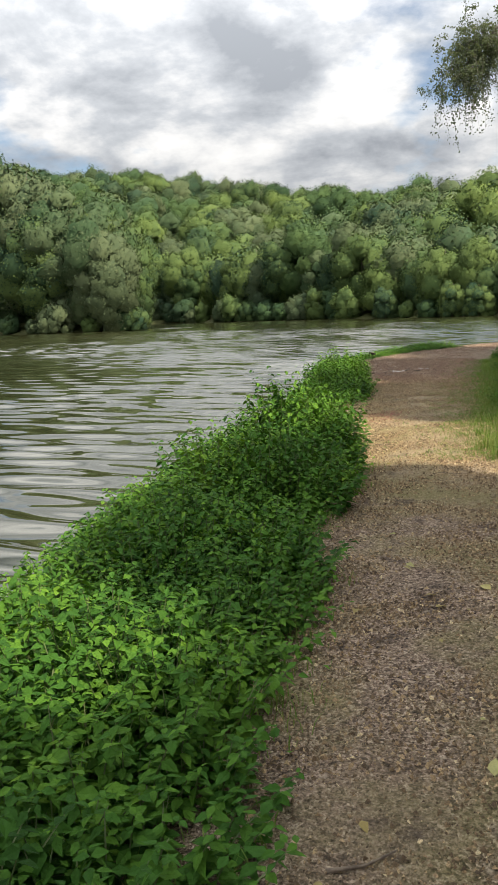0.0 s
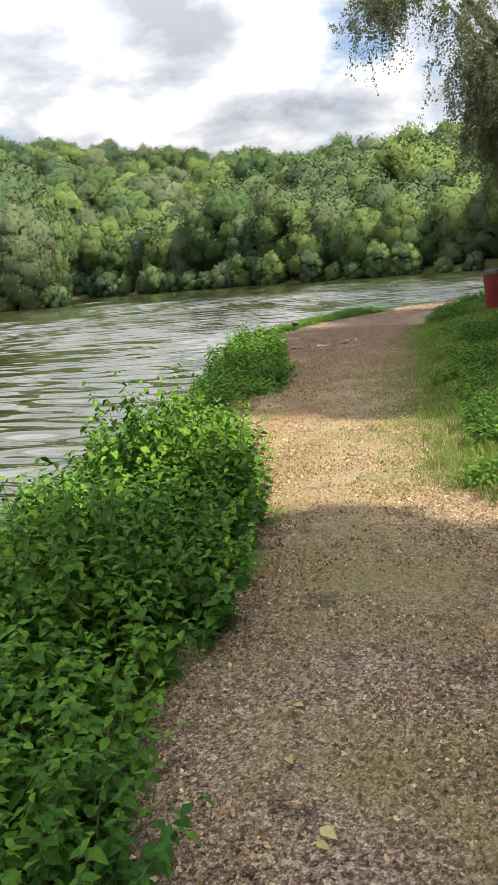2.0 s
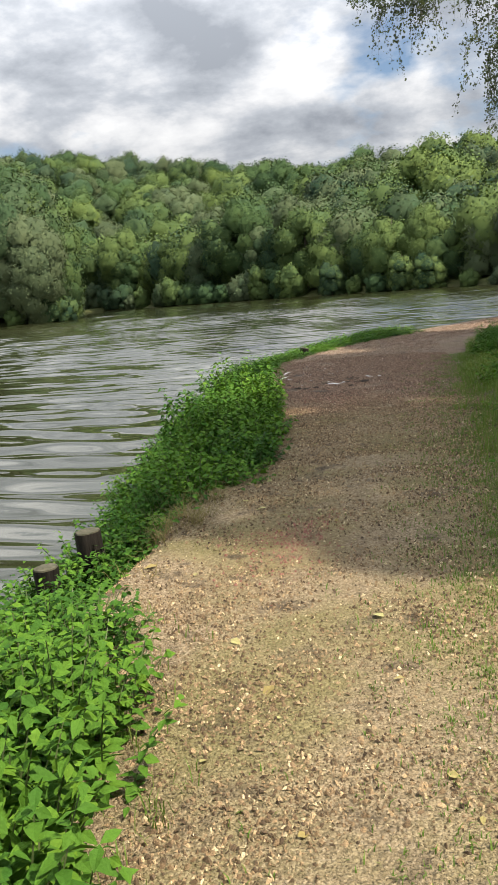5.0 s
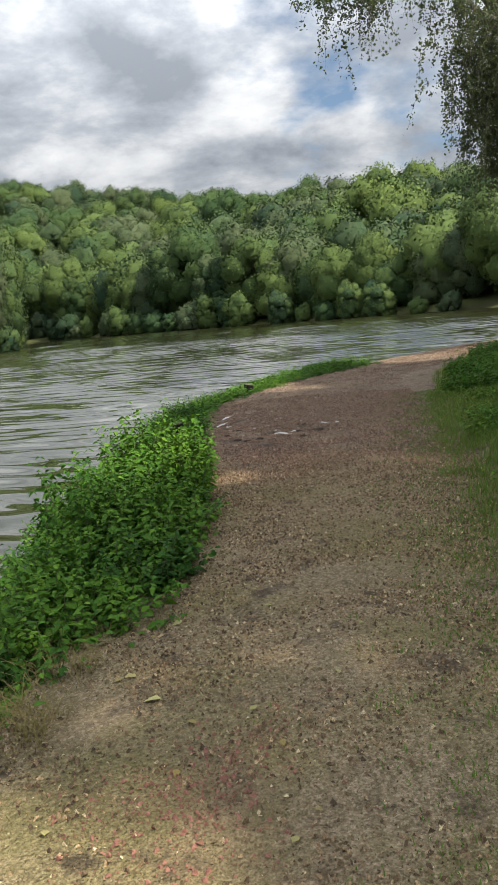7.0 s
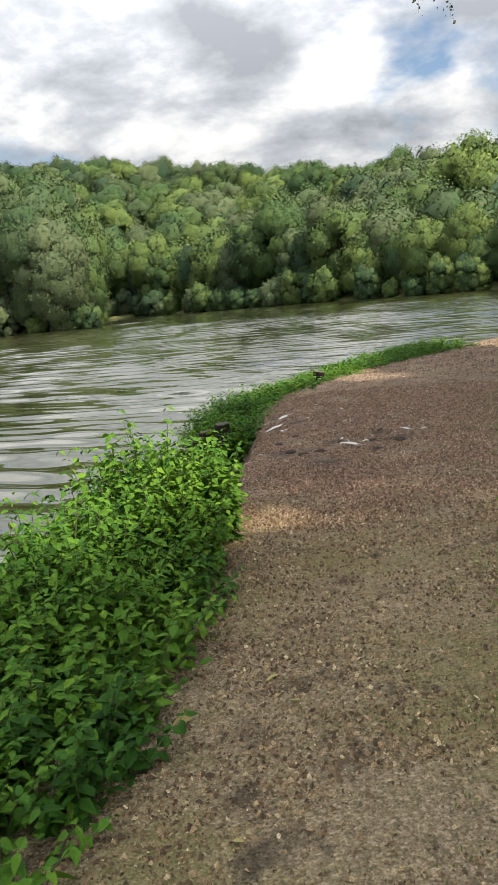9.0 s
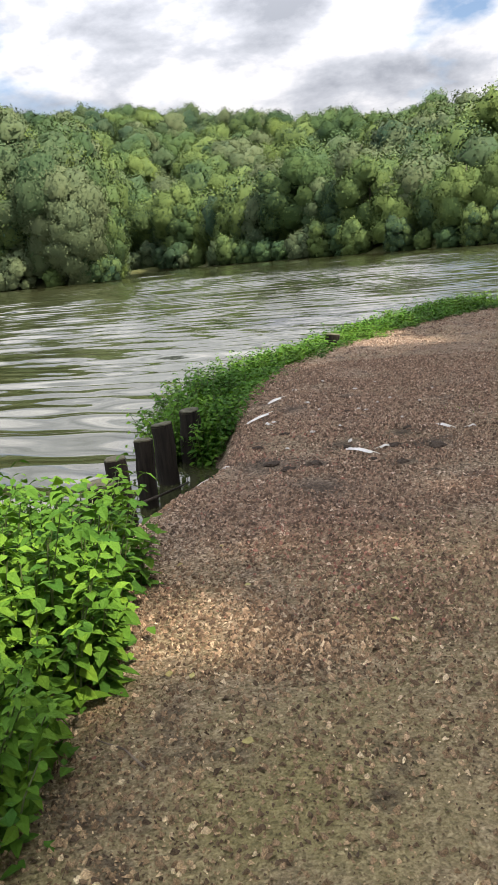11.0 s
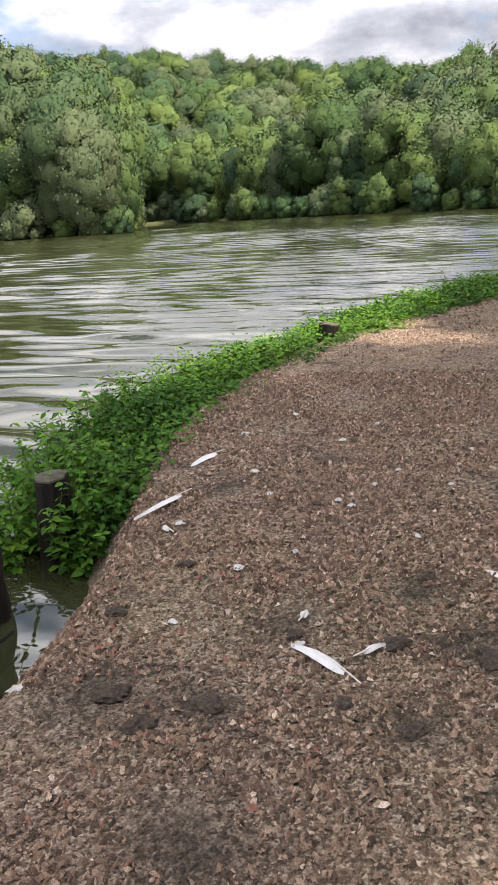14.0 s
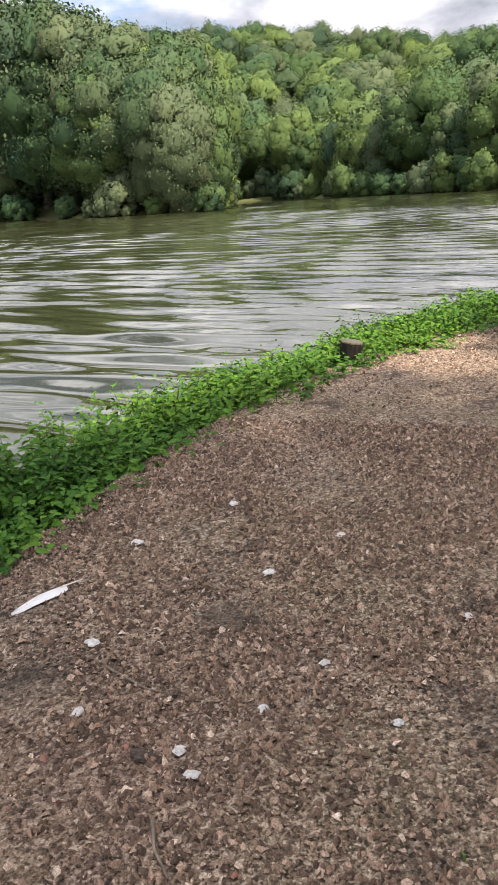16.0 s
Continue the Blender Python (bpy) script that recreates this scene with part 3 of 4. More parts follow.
# ---- near bank: nettles, grass, posts ----


def leaf_mesh(verts, faces, base, along, nrm, length, width):
    """A folded, pointed leaf of four faces."""
    side = along.cross(nrm).normalized()
    b = len(verts)
    verts += [base, base + along * length * 0.35 + side * width * 0.5 + nrm * width * 0.12, base + along * length * 0.4, base + along * length * 0.35 - side * width * 0.5 + nrm * width * 0.12,
              base + along * length * 0.72 + side * width * 0.3 - nrm * length * 0.03, base + along * length * 0.72 - side * width * 0.3 - nrm * length * 0.03, base + along * length - nrm * length * 0.16]
    faces += [(b, b + 1, b + 2), (b, b + 2, b + 3), (b + 1, b + 4, b + 6, b + 2), (b + 2, b + 6, b + 5, b + 3)]


def make_nettles(name, seed, tall, spread, stems, leaf_len, pairs):
    rnd = random.Random(seed)
    root = new(name)
    sv, sf, lv, lf = [], [], [], []
    for _ in range(stems):
        ang, r = rnd.uniform(0, 6.28), spread * math.sqrt(rnd.random())
        h = tall * rnd.uniform(0.55, 1.0) * (1 - 0.35 * r / spread)
        lean = Vector((math.cos(ang) * r * 0.5 + rnd.gauss(0, 0.05), math.sin(ang) * r * 0.5 + rnd.gauss(0, 0.05), 0))
        foot = Vector((math.cos(ang) * r, math.sin(ang) * r, -0.06))
        path = [foot + lean * t * t + Vector((0, 0, (h + 0.06) * t)) for t in (0, 0.3, 0.6, 0.86)]
        tube(sv, sf, path, (0.004, 0.0035, 0.003, 0.002), 3, False)
        turn = rnd.uniform(0, 3.14)
        for k in range(pairs):
            t = 0.14 + 0.86 * (k + rnd.random() * 0.5) / pairs
            at = foot + lean * t * t + Vector((0, 0, (h + 0.06) * t))
            size = leaf_len * (1.15 - 0.55 * t * t) * rnd.uniform(0.7, 1.2)
            for s in (0, math.pi):
                a = turn + k * 1.57 + s + rnd.gauss(0, 0.3)
                dip = rnd.uniform(-0.6, 0.22)
                along = Vector((math.cos(a), math.sin(a), dip)).normalized()
                nrm = (Vector((0, 0, 1)) - along * along.z + Vector((rnd.gauss(0, 0.4), rnd.gauss(0, 0.4), 0))).normalized()
                leaf_mesh(lv, lf, at, along, nrm, size, size * rnd.uniform(0.52, 0.66))
    link_mesh("stalk_growth", sv, sf, M_STEM, root)["kind"] = "stuff"
    link_mesh("foliage", lv, lf, M_NETTLE, root)["kind"] = "stuff"
    return root


def bank_height(y):
    """How tall the growth on the lake side stands along the path."""
    return float(np.interp(y, [0, 2, 4, 5.6, 6.6, 8, 9.6, 10.6, 11.4, 12.4, 13.2, 14.2, 15.5, 17.9, 18.7, 19.2, 20.8, 22.0, 24, 26, 30], [0.55, 0.6, 0.55, 0.6, 1.0, 1.2, 1.05, 0.6, 0.2, 0.12, 0.2, 0.42, 0.85, 1.4, 0.8, 0.0, 0.0, 0.5, 0.34, 0.24, 0.36]))


def bank_growth():
    rnd = random.Random(21)
    kinds = {"tall": [make_nettles("nettle_clump", 31, 0.9, 0.32, 36, 0.078, 13), make_nettles("nettle_clump", 32, 0.85, 0.34, 36, 0.070, 13)],
             "mid": [make_nettles("nettle_clump", 33, 0.55, 0.33, 40, 0.072, 10), make_nettles("nettle_clump", 34, 0.5, 0.34, 42, 0.064, 10)],
             "low": [make_nettles("bramble_patch", 35, 0.25, 0.36, 44, 0.070, 6), make_nettles("bramble_patch", 36, 0.3, 0.36, 44, 0.062, 6)]}
    natural = {"tall": 0.9, "mid": 0.55, "low": 0.28}
    for key, txt in (("tall", "tall lush green nettle clump on the lake bank"), ("mid", "knee-high green nettle clump beside the path"), ("low", "low green bramble and ivy patch at the path's edge")):
        for o in kinds[key]:
            tagged(o, txt, "plant", "bank plants " + key)
    used = set()
    spots = []
    tries = 0
    while len(spots) < 460 and tries < 60000:
        tries += 1
        y = rnd.uniform(0.7, 31)
        e, s = float(bank_edge(y)), float(np.interp(y, [p[1] for p in NEAR_SHORE], [p[0] for p in NEAR_SHORE]))
        x = rnd.uniform(s - 0.15, max(e - 0.3, s))
        if 18.9 < y < 21.75:
            continue
        gap = 0.27 if y < 12 else 0.26 if y < 20 else 0.22
        if any((x - u) ** 2 + (y - v) ** 2 < gap * gap for u, v, _, _ in spots):
            continue
        inset = min((e - 0.2 - x) / 0.36, 1.0)
        h = min(bank_height(y), (0.16 + float(np.interp(y, [3, 5.5, 7, 9, 10.5, 14, 15.5], [0.65, 0.6, 1.15, 1.15, 0.7, 0.7, 2.3])) * max(x - s, 0)) if y < 19 else 1.0) * (0.5 + 0.5 * inset) * rnd.uniform(0.75, 1.2) * (1 + 0.32 * float(wobble(x, y, 1.6)))
        spots.append((x, y, h, inset))
    for x, y, h, inset in spots:
        z = max(float(height(x, y)), WATER_Z)
        key = "tall" if h - z > 0.68 else "mid" if h - z > 0.36 else "low"
        src = rnd.choice(kinds[key])
        m = Matrix.LocRotScale((x, y, z - 0.02), Euler((0, 0, rnd.uniform(0, 6.28))), None)
        s = (0.9 + 0.25 * rnd.random(), 0.9 + 0.25 * rnd.random(), max(0.35, (h - z) / natural[key]))
        c = src if src.name not in used else copy_thing(src, m)
        used.add(src.name)
        c.matrix_basis = m
        c.scale = s
    # weeds on the other verge
    src = kinds["low"] + kinds["mid"][:1]
    for _ in range(150):
        y = rnd.uniform(8.8, 30)
        x = float(verge_edge(y)) + abs(rnd.gauss(0.3, 0.9)) + 0.25
        c = copy_thing(rnd.choice(src), Matrix.LocRotScale((x, y, float(height(x, y)) - 0.02), Euler((0, 0, rnd.uniform(0, 6.28))), None))
        s = rnd.uniform(0.6, 1.0)
        c.scale = (s, s, s * rnd.uniform(0.6, 1.1))
        tagged(c, "low green weeds among grass on the verge", "plant", "verge weeds")


bank_growth()


def undergrowth():
    """Small creeping leaves that cover the soil between the taller plants."""
    rnd = random.Random(12)
    v, f = [], []
    n = 0
    while n < 9000:
        y = rnd.uniform(0.7, 30)
        e, s = float(bank_edge(y)), float(np.interp(y, [p[1] for p in NEAR_SHORE], [p[0] for p in NEAR_SHORE]))
        x = rnd.uniform(s - 0.1, max(e - 0.02, s)) + rnd.gauss(0, 0.05)
        if 18.8 < y < 21.8 or (11.6 < y < 13.8 and rnd.random() < 0.75):
            continue
        n += 1
        a = rnd.uniform(0, 6.28)
        along = Vector((math.cos(a), math.sin(a), rnd.uniform(-0.3, 0.5))).normalized()
        nrm = (Vector((0, 0, 1)) - along * along.z + Vector((rnd.gauss(0, 0.35), rnd.gauss(0, 0.35), 0))).normalized()
        lift = rnd.random() ** 1.5 * min(0.3, 0.06 + 0.5 * max(0.0, e - x))
        k = rnd.uniform(0.03, 0.065)
        leaf_mesh(v, f, Vector((x, y, max(float(height(x, y)), WATER_Z) + 0.008 + lift)), along, nrm, k, k * 0.7)
    tagged(link_mesh("bank_undergrowth", v, f, M_NETTLE), "low tangle of green leaves covering the lake bank", "plants", kind="stuff")


undergrowth()


def blades(name, spots, rnd, tall, mat, label, lie=1.0):
    verts, faces = [], []
    for x, y in spots:
        z = float(height(x, y))
        for _ in range(rnd.randint(7, 13)):
            a, h = rnd.uniform(0, 6.28), tall * rnd.uniform(0.4, 1.0)
            px, py = x + rnd.gauss(0, 0.05), y + rnd.gauss(0, 0.05)
            w = rnd.uniform(0.0014, 0.0036)
            dx, dy = math.cos(a), math.sin(a)
            bend = h * rnd.uniform(0.3, 1.1) * lie
            b = len(verts)
            verts += [(px - dy * w, py + dx * w, z - 0.02), (px + dy * w, py - dx * w, z - 0.02), (px + dx * bend * 0.35 + dy * w * 0.8, py + dy * bend * 0.35 - dx * w * 0.8, z + h * 0.6),
                      (px + dx * bend * 0.35 - dy * w * 0.8, py + dy * bend * 0.35 + dx * w * 0.8, z + h * 0.6), (px + dx * bend, py + dy * bend, z + h * 0.95)]
            faces += [(b, b + 1, b + 2, b + 3), (b + 3, b + 2, b + 4)]
    tagged(link_mesh(name, verts, faces, mat), label, "grass", kind="stuff")


def grass():
    rnd = random.Random(5)
    spots = []
    for _ in range(9000):
        y = rnd.uniform(8.5, 36)
        spots.append((float(verge_edge(y)) + abs(rnd.gauss(0, 1.3)) + rnd.uniform(-0.3, 0.25), y))
    blades("verge_grass", spots, rnd, 0.15, M_GRASS, "rough green grass on the verge of the path")
    spots = []
    for _ in range(150):
        y = rnd.uniform(2, 11.5)
        spots.append((float(bank_edge(y)) + rnd.gauss(-0.1, 0.14), y))
    blades("bank_grass", spots, rnd, 0.10, M_GRASS, "short grass along the lake side of the path")
    spots = [(rnd.uniform(-0.95, -0.2), rnd.gauss(13.3, 0.5)) for _ in range(150)]
    blades("dry_grass", spots, rnd, 0.09, M_DRY, "dry straw-coloured stalks lying on the bank", 3.5)
    spots = []
    for _ in range(2600):
        y = rnd.uniform(9, 24)
        spots.append((float(verge_edge(y)) - abs(rnd.gauss(0, 0.38)), y))
    blades("thin_grass", spots, rnd, 0.03, M_GRASS, "thin trodden grass along the edge of the path", 1.6)


grass()


def make_post(x, y, top, r, tilt, rot):
    root = new("wooden_post")
    root.matrix_basis = Matrix.LocRotScale((x, y, WATER_Z - 0.35), Euler((tilt, tilt * 0.6, rot)), None)
    rnd = random.Random(int(x * 1000 + y * 77))
    h = top - WATER_Z + 0.35
    verts, faces = [], []
    rs = [r * rnd.uniform(0.96, 1.04) for _ in range(9)]
    pts = [(rnd.gauss(0, 0.004), rnd.gauss(0, 0.004), h * k / 8) for k in range(9)]
    tube(verts, faces, pts, rs, 14, False)
    n = 14
    for k in range(len(verts)):
        j = 1 + 0.05 * math.sin(3 * (k % n)) + 0.03 * math.sin(5 * (k % n) + 1)
        verts[k] = Vector((verts[k][0] * j, verts[k][1] * j, verts[k][2]))
    link_mesh("shaft", verts, faces, M_POST, root, smooth=True)
    cv = [Vector((v[0] * s, v[1] * s, v[2] + dz)) for s, dz in ((1.0, -0.012), (0.93, 0.008), (0.5, 0.015)) for v in verts[-n:]]
    cf = [(a * n + k, a * n + (k + 1) % n, (a + 1) * n + (k + 1) % n, (a + 1) * n + k) for a in range(2) for k in range(n)] + [tuple(2 * n + k for k in range(n))]
    link_mesh("top", cv, cf, M_MOSS, root, "mossy sawn end of the post", smooth=False)
    tagged(root, "dark weathered wooden bank post standing in the shallows", "post", "bank posts")


for px, py, top, pr, tilt in ((-1.16, 19.05, 0.03, 0.075, 0.05), (-1.2, 19.5, 0.05, 0.095, 0.03), (-1.25, 20.05, 0.07, 0.075, -0.06), (-1.3, 20.5, 0.08, 0.07, 0.02), (-1.34, 21.1, 0.06, 0.085, -0.02),
                              (-1.36, 21.75, 0.04, 0.09, 0.03), (-0.96, 12.73, 0.03, 0.09, 0.04), (-1.08, 12.2, -0.03, 0.08, -0.04), (-0.68, 26.3, 0.13, 0.10, 0.02), (1.02, 29.95, 0.12, 0.09, 0.0)):
    make_post(px + (0.035 if 19 < py < 22 else 0), py, top + (0.015 if 19 < py < 22 else 0), pr, tilt, px * 9)


def twig(name, pts, r, label, mat=M_STICK):
    v, f = [], []
    n = len(pts)
    tube(v, f, pts, [r * (1 - 0.6 * k / (n - 1)) for k in range(n)], 6)
    tagged(link_mesh(name, v, f, mat, smooth=True), label, "branch")


twig("driftwood_branch", [(-0.98, 18.75, -0.02), (-1.05, 19.3, -0.12), (-1.1, 19.9, -0.2), (-1.06, 20.6, -0.3), (-1.1, 20.95, -0.36)], 0.017, "long dark driftwood branch lying along the posts", M_POST)


def ground_twig(x0, y0, x1, y1, r, mat=M_STICK, label="thin dead twig lying on the path"):
    mx_, my_ = (x0 + x1) / 2 + (y1 - y0) * 0.08, (y0 + y1) / 2 - (x1 - x0) * 0.08
    twig("twig", [(a, b, float(height(a, b)) + r + 0.002) for a, b in ((x0, y0), (mx_, my_), (x1, y1))], r, label, mat)


for tw in ((0.23, 21.42, 0.33, 21.3, 0.006), (-0.12, 20.99, -0.05, 20.93, 0.006), (-0.19, 21.9, 0.15, 21.84, 0.004), (0.84, 2.66, 1.03, 2.79, 0.007), (0.5, 18.2, 0.62, 18.28, 0.004), (0.1, 17.0, -0.1, 17.12, 0.005), (1.2, 8.3, 1.5, 8.25, 0.004),
           (0.7, 6.4, 0.82, 6.5, 0.004), (0.25, 13.6, 0.4, 13.5, 0.004), (-0.3, 22.4, -0.1, 22.6, 0.004)):
    ground_twig(*tw)
ground_twig(-0.68, 19.72, -0.6, 20.0, 0.009, M_QUILL, "pale bleached stick lying at the water's edge")


def make_feather(x, y, rot, length, width, curl):
    root = new("feather")
    root.matrix_basis = Matrix.LocRotScale((x, y, float(height(x, y)) + 0.012), Euler((0.06, 0.04, rot)), None)
    v, f = [], []
    n = 12
    for i in range(n + 1):
        t = i / n
        w = width * math.sin(math.pi * min(1, 0.1 + t * 0.86) ** 0.8) * (0.5 if t < 0.02 else 1)
        cx = length * (0.18 + 0.82 * t)
        cy = curl * length * t * t
        z = 0.012 * math.sin(math.pi * t)
        v += [(cx, cy - w * 0.36, z - 0.004), (cx, cy, z + 0.006), (cx, cy + w * 0.64, z - 0.006)]
    for i in range(n):
        a = i * 3
        f += [(a, a + 3, a + 4, a + 1), (a + 1, a + 4, a + 5, a + 2)]
    link_mesh("vane", v, f, M_FEATHER, root, smooth=True)
    qv, qf = [], []
    tube(qv, qf, [(-0.02, 0, 0.0), (length * 0.2, 0, 0.008), (length * 0.6, curl * length * 0.22, 0.018), (length * 0.95, curl * length * 0.8, 0.01)], [0.0024, 0.0026, 0.0016, 0.0006], 5)
    link_mesh("quill", qv, qf, M_QUILL, root, smooth=True)
    tagged(root, "long white moulted feather lying on the path", "feather", "moulted feathers")


for fx, fy, rot, ln, wd, cu in ((0.45, 20.29, 2.38, 0.28, 0.045, 0.12), (-0.58, 22.34, 4.31, 0.27, 0.06, 0.05), (-0.56, 21.74, 4.42, 0.38, 0.035, -0.08), (0.93, 20.89, 2.27, 0.19, 0.03, 0.08), (0.44, 20.42, 0.7, 0.10, 0.03, 0.1),
                                (0.23, 20.6, 1.2, 0.045, 0.03, 0.1), (-0.47, 21.25, 2.6, 0.055, 0.03, 0.0), (1.02, 20.9, 0.4, 0.07, 0.02, 0.1), (-0.41, 15.7, 0.3, 0.06, 0.04, 0.1), (-0.34, 15.82, 1.3, 0.06, 0.04, 0.0)):
    make_feather(fx, fy, rot, ln, wd, cu)


def make_dropping(x, y, r, seed):
    """A flat, ragged splash with a small raised middle."""
    rnd = random.Random(seed)
    rim = [r * rnd.uniform(0.6, 1.15) for _ in range(14)]
    rot = rnd.uniform(0, 6.28)
    v = [(0, 0, 0.006)]
    for k, (s, z) in enumerate(((0.5, 0.005), (1.0, -0.003))):
        v += [(q * s * math.cos(6.283 * i / 14 + rot) * 1.3, q * s * math.sin(6.283 * i / 14 + rot), z) for i, q in enumerate(rim)]
    f = [(0, 1 + i, 1 + (i + 1) % 14) for i in range(14)] + [(1 + i, 15 + i, 15 + (i + 1) % 14, 1 + (i + 1) % 14) for i in range(14)]
    ob = link_mesh("bird_dropping", v, f, M_LIME, smooth=True)
    ob.matrix_basis = Matrix.LocRotScale((x, y, float(height(x, y)) + 0.009), Euler((0, 0, rot)), None)
    tagged(ob, "small dried whitish bird dropping on the path", "dropping", "bird droppings")


for k, (dx, dy, dr) in enumerate(((-0.46, 21.34, 0.03), (-0.08, 20.94, 0.035), (0.32, 21.85, 0.02), (0.40, 22.12, 0.02), (0.18, 21.64, 0.025), (0.66, 21.91, 0.018), (0.25, 21.57, 0.022), (0.25, 20.46, 0.028), (-0.52, 20.1, 0.03),
                                  (-0.15, 21.7, 0.025), (-0.3, 22.0, 0.03), (0.05, 22.6, 0.03), (-0.55, 22.7, 0.035), (0.55, 21.3, 0.02), (-0.2, 20.55, 0.022), (0.1, 21.1, 0.018), (0.75, 22.5, 0.02), (-0.35, 23.2, 0.03), (0.2, 23.0, 0.03))):
    make_dropping(dx, dy, dr * 0.75, k)


# ---- litter bin on its post ----


def make_bin():
    x, y = 4.16, 22.0
    root = new("litter_bin")
    root.matrix_basis = pose(x, y, float(height(x, y)))
    z0 = 0.40 - float(height(x, y))
    bm = bmesh.new()
    bmesh.ops.create_cone(bm, cap_ends=True, segments=28, radius1=0.21, radius2=0.265, depth=0.74)
    bmesh.ops.translate(bm, verts=bm.verts, vec=(0, 0, z0 + 0.37))
    bmesh.ops.bevel(bm, geom=[e for e in bm.edges if abs(e.verts[0].co.z - e.verts[1].co.z) < 1e-4], offset=0.015, segments=2, affect="EDGES")
    me = bpy.data.meshes.new("bin_body")
    bm.to_mesh(me)
    me.materials.append(M_RED)
    ob = new("bin_body", me)
    ob.parent = root
    bm = bmesh.new()
    bmesh.ops.create_cone(bm, cap_ends=True, segments=28, radius1=0.285, radius2=0.25, depth=0.09)
    bmesh.ops.rotate(bm, verts=bm.verts, cent=(0, 0, 0), matrix=Matrix.Rotation(-0.12, 3, "Y"))
    bmesh.ops.translate(bm, verts=bm.verts, vec=(0, 0, z0 + 0.79))
    bmesh.ops.bevel(bm, geom=bm.edges[:], offset=0.012, segments=2, affect="EDGES")
    me = bpy.data.meshes.new("lid")
    bm.to_mesh(me)
    me.materials.append(M_BLACK)
    ob = new("lid", me)
    ob.parent = root
    ob["label"] = "black sloping lid"
    v, f = [], []
    tube(v, f, [(0.34, 0.02, -0.3), (0.34, 0.02, z0 + 1.05)], [0.045, 0.04], 10)
    link_mesh("post", v, f, M_POST, root, "dark wooden post")
    v, f = [], []
    tube(v, f, [(0.2, 0.0, z0 + 0.5), (0.34, 0.02, z0 + 0.5)], [0.02, 0.02], 6)
    link_mesh("bracket", v, f, M_BLACK, root)
    tagged(root, "dark red litter bin with black lid on a verge post", "litter bin")


make_bin()

# ---- the tree that hangs over the path, and unseen trees added to shade it ----


def hanging_tree():
    rng = np.random.default_rng(77)
    rnd = random.Random(77)
    root = new("overhanging_willow")
    bx, by = 8.2, 33.5
    root.matrix_basis = pose(bx, by, float(height(bx, by)) - 0.1)
    v, f = [], []
    tube(v, f, [(0, 0, -0.3), (-0.2, -0.1, 2), (-0.5, -0.2, 4.5), (-0.6, -0.3, 8), (-0.3, -0.2, 11)], [0.5, 0.4, 0.34, 0.24, 0.1], 10)
    ends = []
    for a, b, c, r in (((-0.6, -0.3, 6), (-3.2, -1.2, 11.0), (-5.9, -1.5, 10.4), 0.15), ((-0.6, -0.3, 7), (-3.8, -1.6, 11.8), (-6.2, -1.6, 9.3), 0.13), ((-0.5, -0.2, 4.5), (-2.2, -1.0, 7.6), (-3.7, -1.4, 9.2), 0.16),
                       ((-0.5, -0.2, 5), (-1.8, -1.8, 7.4), (-3.2, -2.4, 8.0), 0.13), ((-0.6, -0.3, 8), (-1.6, -0.4, 10.5), (-3.6, -0.8, 11.4), 0.13), ((-0.4, -0.2, 5.5), (1.4, -0.6, 8.5), (3.0, -0.8, 10), 0.14),
                       ((-0.5, -0.3, 4.2), (-1.5, -0.9, 6.0), (-2.9, -1.3, 6.8), 0.1), ((-0.5, -0.3, 3.8), (-1.8, -0.8, 5.2), (-3.0, -1.1, 5.6), 0.08), ((-0.5, -0.3, 4.0), (-2.0, -1.4, 6.4), (-3.6, -1.9, 7.0), 0.09), ((-0.5, -0.3, 4.0), (-1.4, -0.4, 5.4), (-2.4, -0.5, 5.0), 0.08), ((-0.5, -0.3, 9), (0.4, -1.0, 11.5), (0.9, -1.6, 13.5), 0.12)):
        mid = tuple(0.25 * a[k] + 0.5 * b[k] + 0.25 * c[k] for k in range(3))
        tube(v, f, [a, mid, b, c], [r, r * 0.8, r * 0.6, r * 0.2], 6)
        ends.append((np.array(a), np.array(b), np.array(c)))
    tw_v, tw_f, pts = [], [], []
    for n_limb, (a, b, c) in enumerate(ends):
        for _ in range(150 if n_limb < 2 else 105):
            t = rnd.uniform(0.72, 1.03) if n_limb < 2 else rnd.uniform(0.4, 1.03)
            p = (1 - t) ** 2 * a + 2 * t * (1 - t) * b + t * t * c + rng.normal(0, 0.42, 3)
            lim = rnd.uniform(0.3, 1.7)
            dr = rng.normal(0, 0.35, 3)
            q = [p + dr * s + np.array([0, 0, -lim * s * s + 0.15 * s]) for s in np.linspace(0, 1, 5)]
            tube(tw_v, tw_f, [tuple(k) for k in q], (0.010, 0.007, 0.005, 0.003, 0.002), 3, False)
            for s in rng.uniform(0.05, 1.05, 60):
                k = p + dr * s + np.array([0, 0, -lim * s * s + 0.15 * s])
                pts.append(k + rng.normal(0, 0.065, 3))
    link_mesh("trunk", v, f, M_BARK, root, smooth=True)
    link_mesh("twig_growth", tw_v, tw_f, M_BARK, root)["kind"] = "stuff"
    pts = np.array(pts)
    lv, lf = leaf_cards(rng, pts, rng.normal(0, 1, pts.shape), 0.05, 0.5)
    link_mesh("crown", lv.tolist(), lf.tolist(), M_WILLOW, root)
    tagged(root, "grey-green willow with hanging branches over the path", "tree")


hanging_tree()


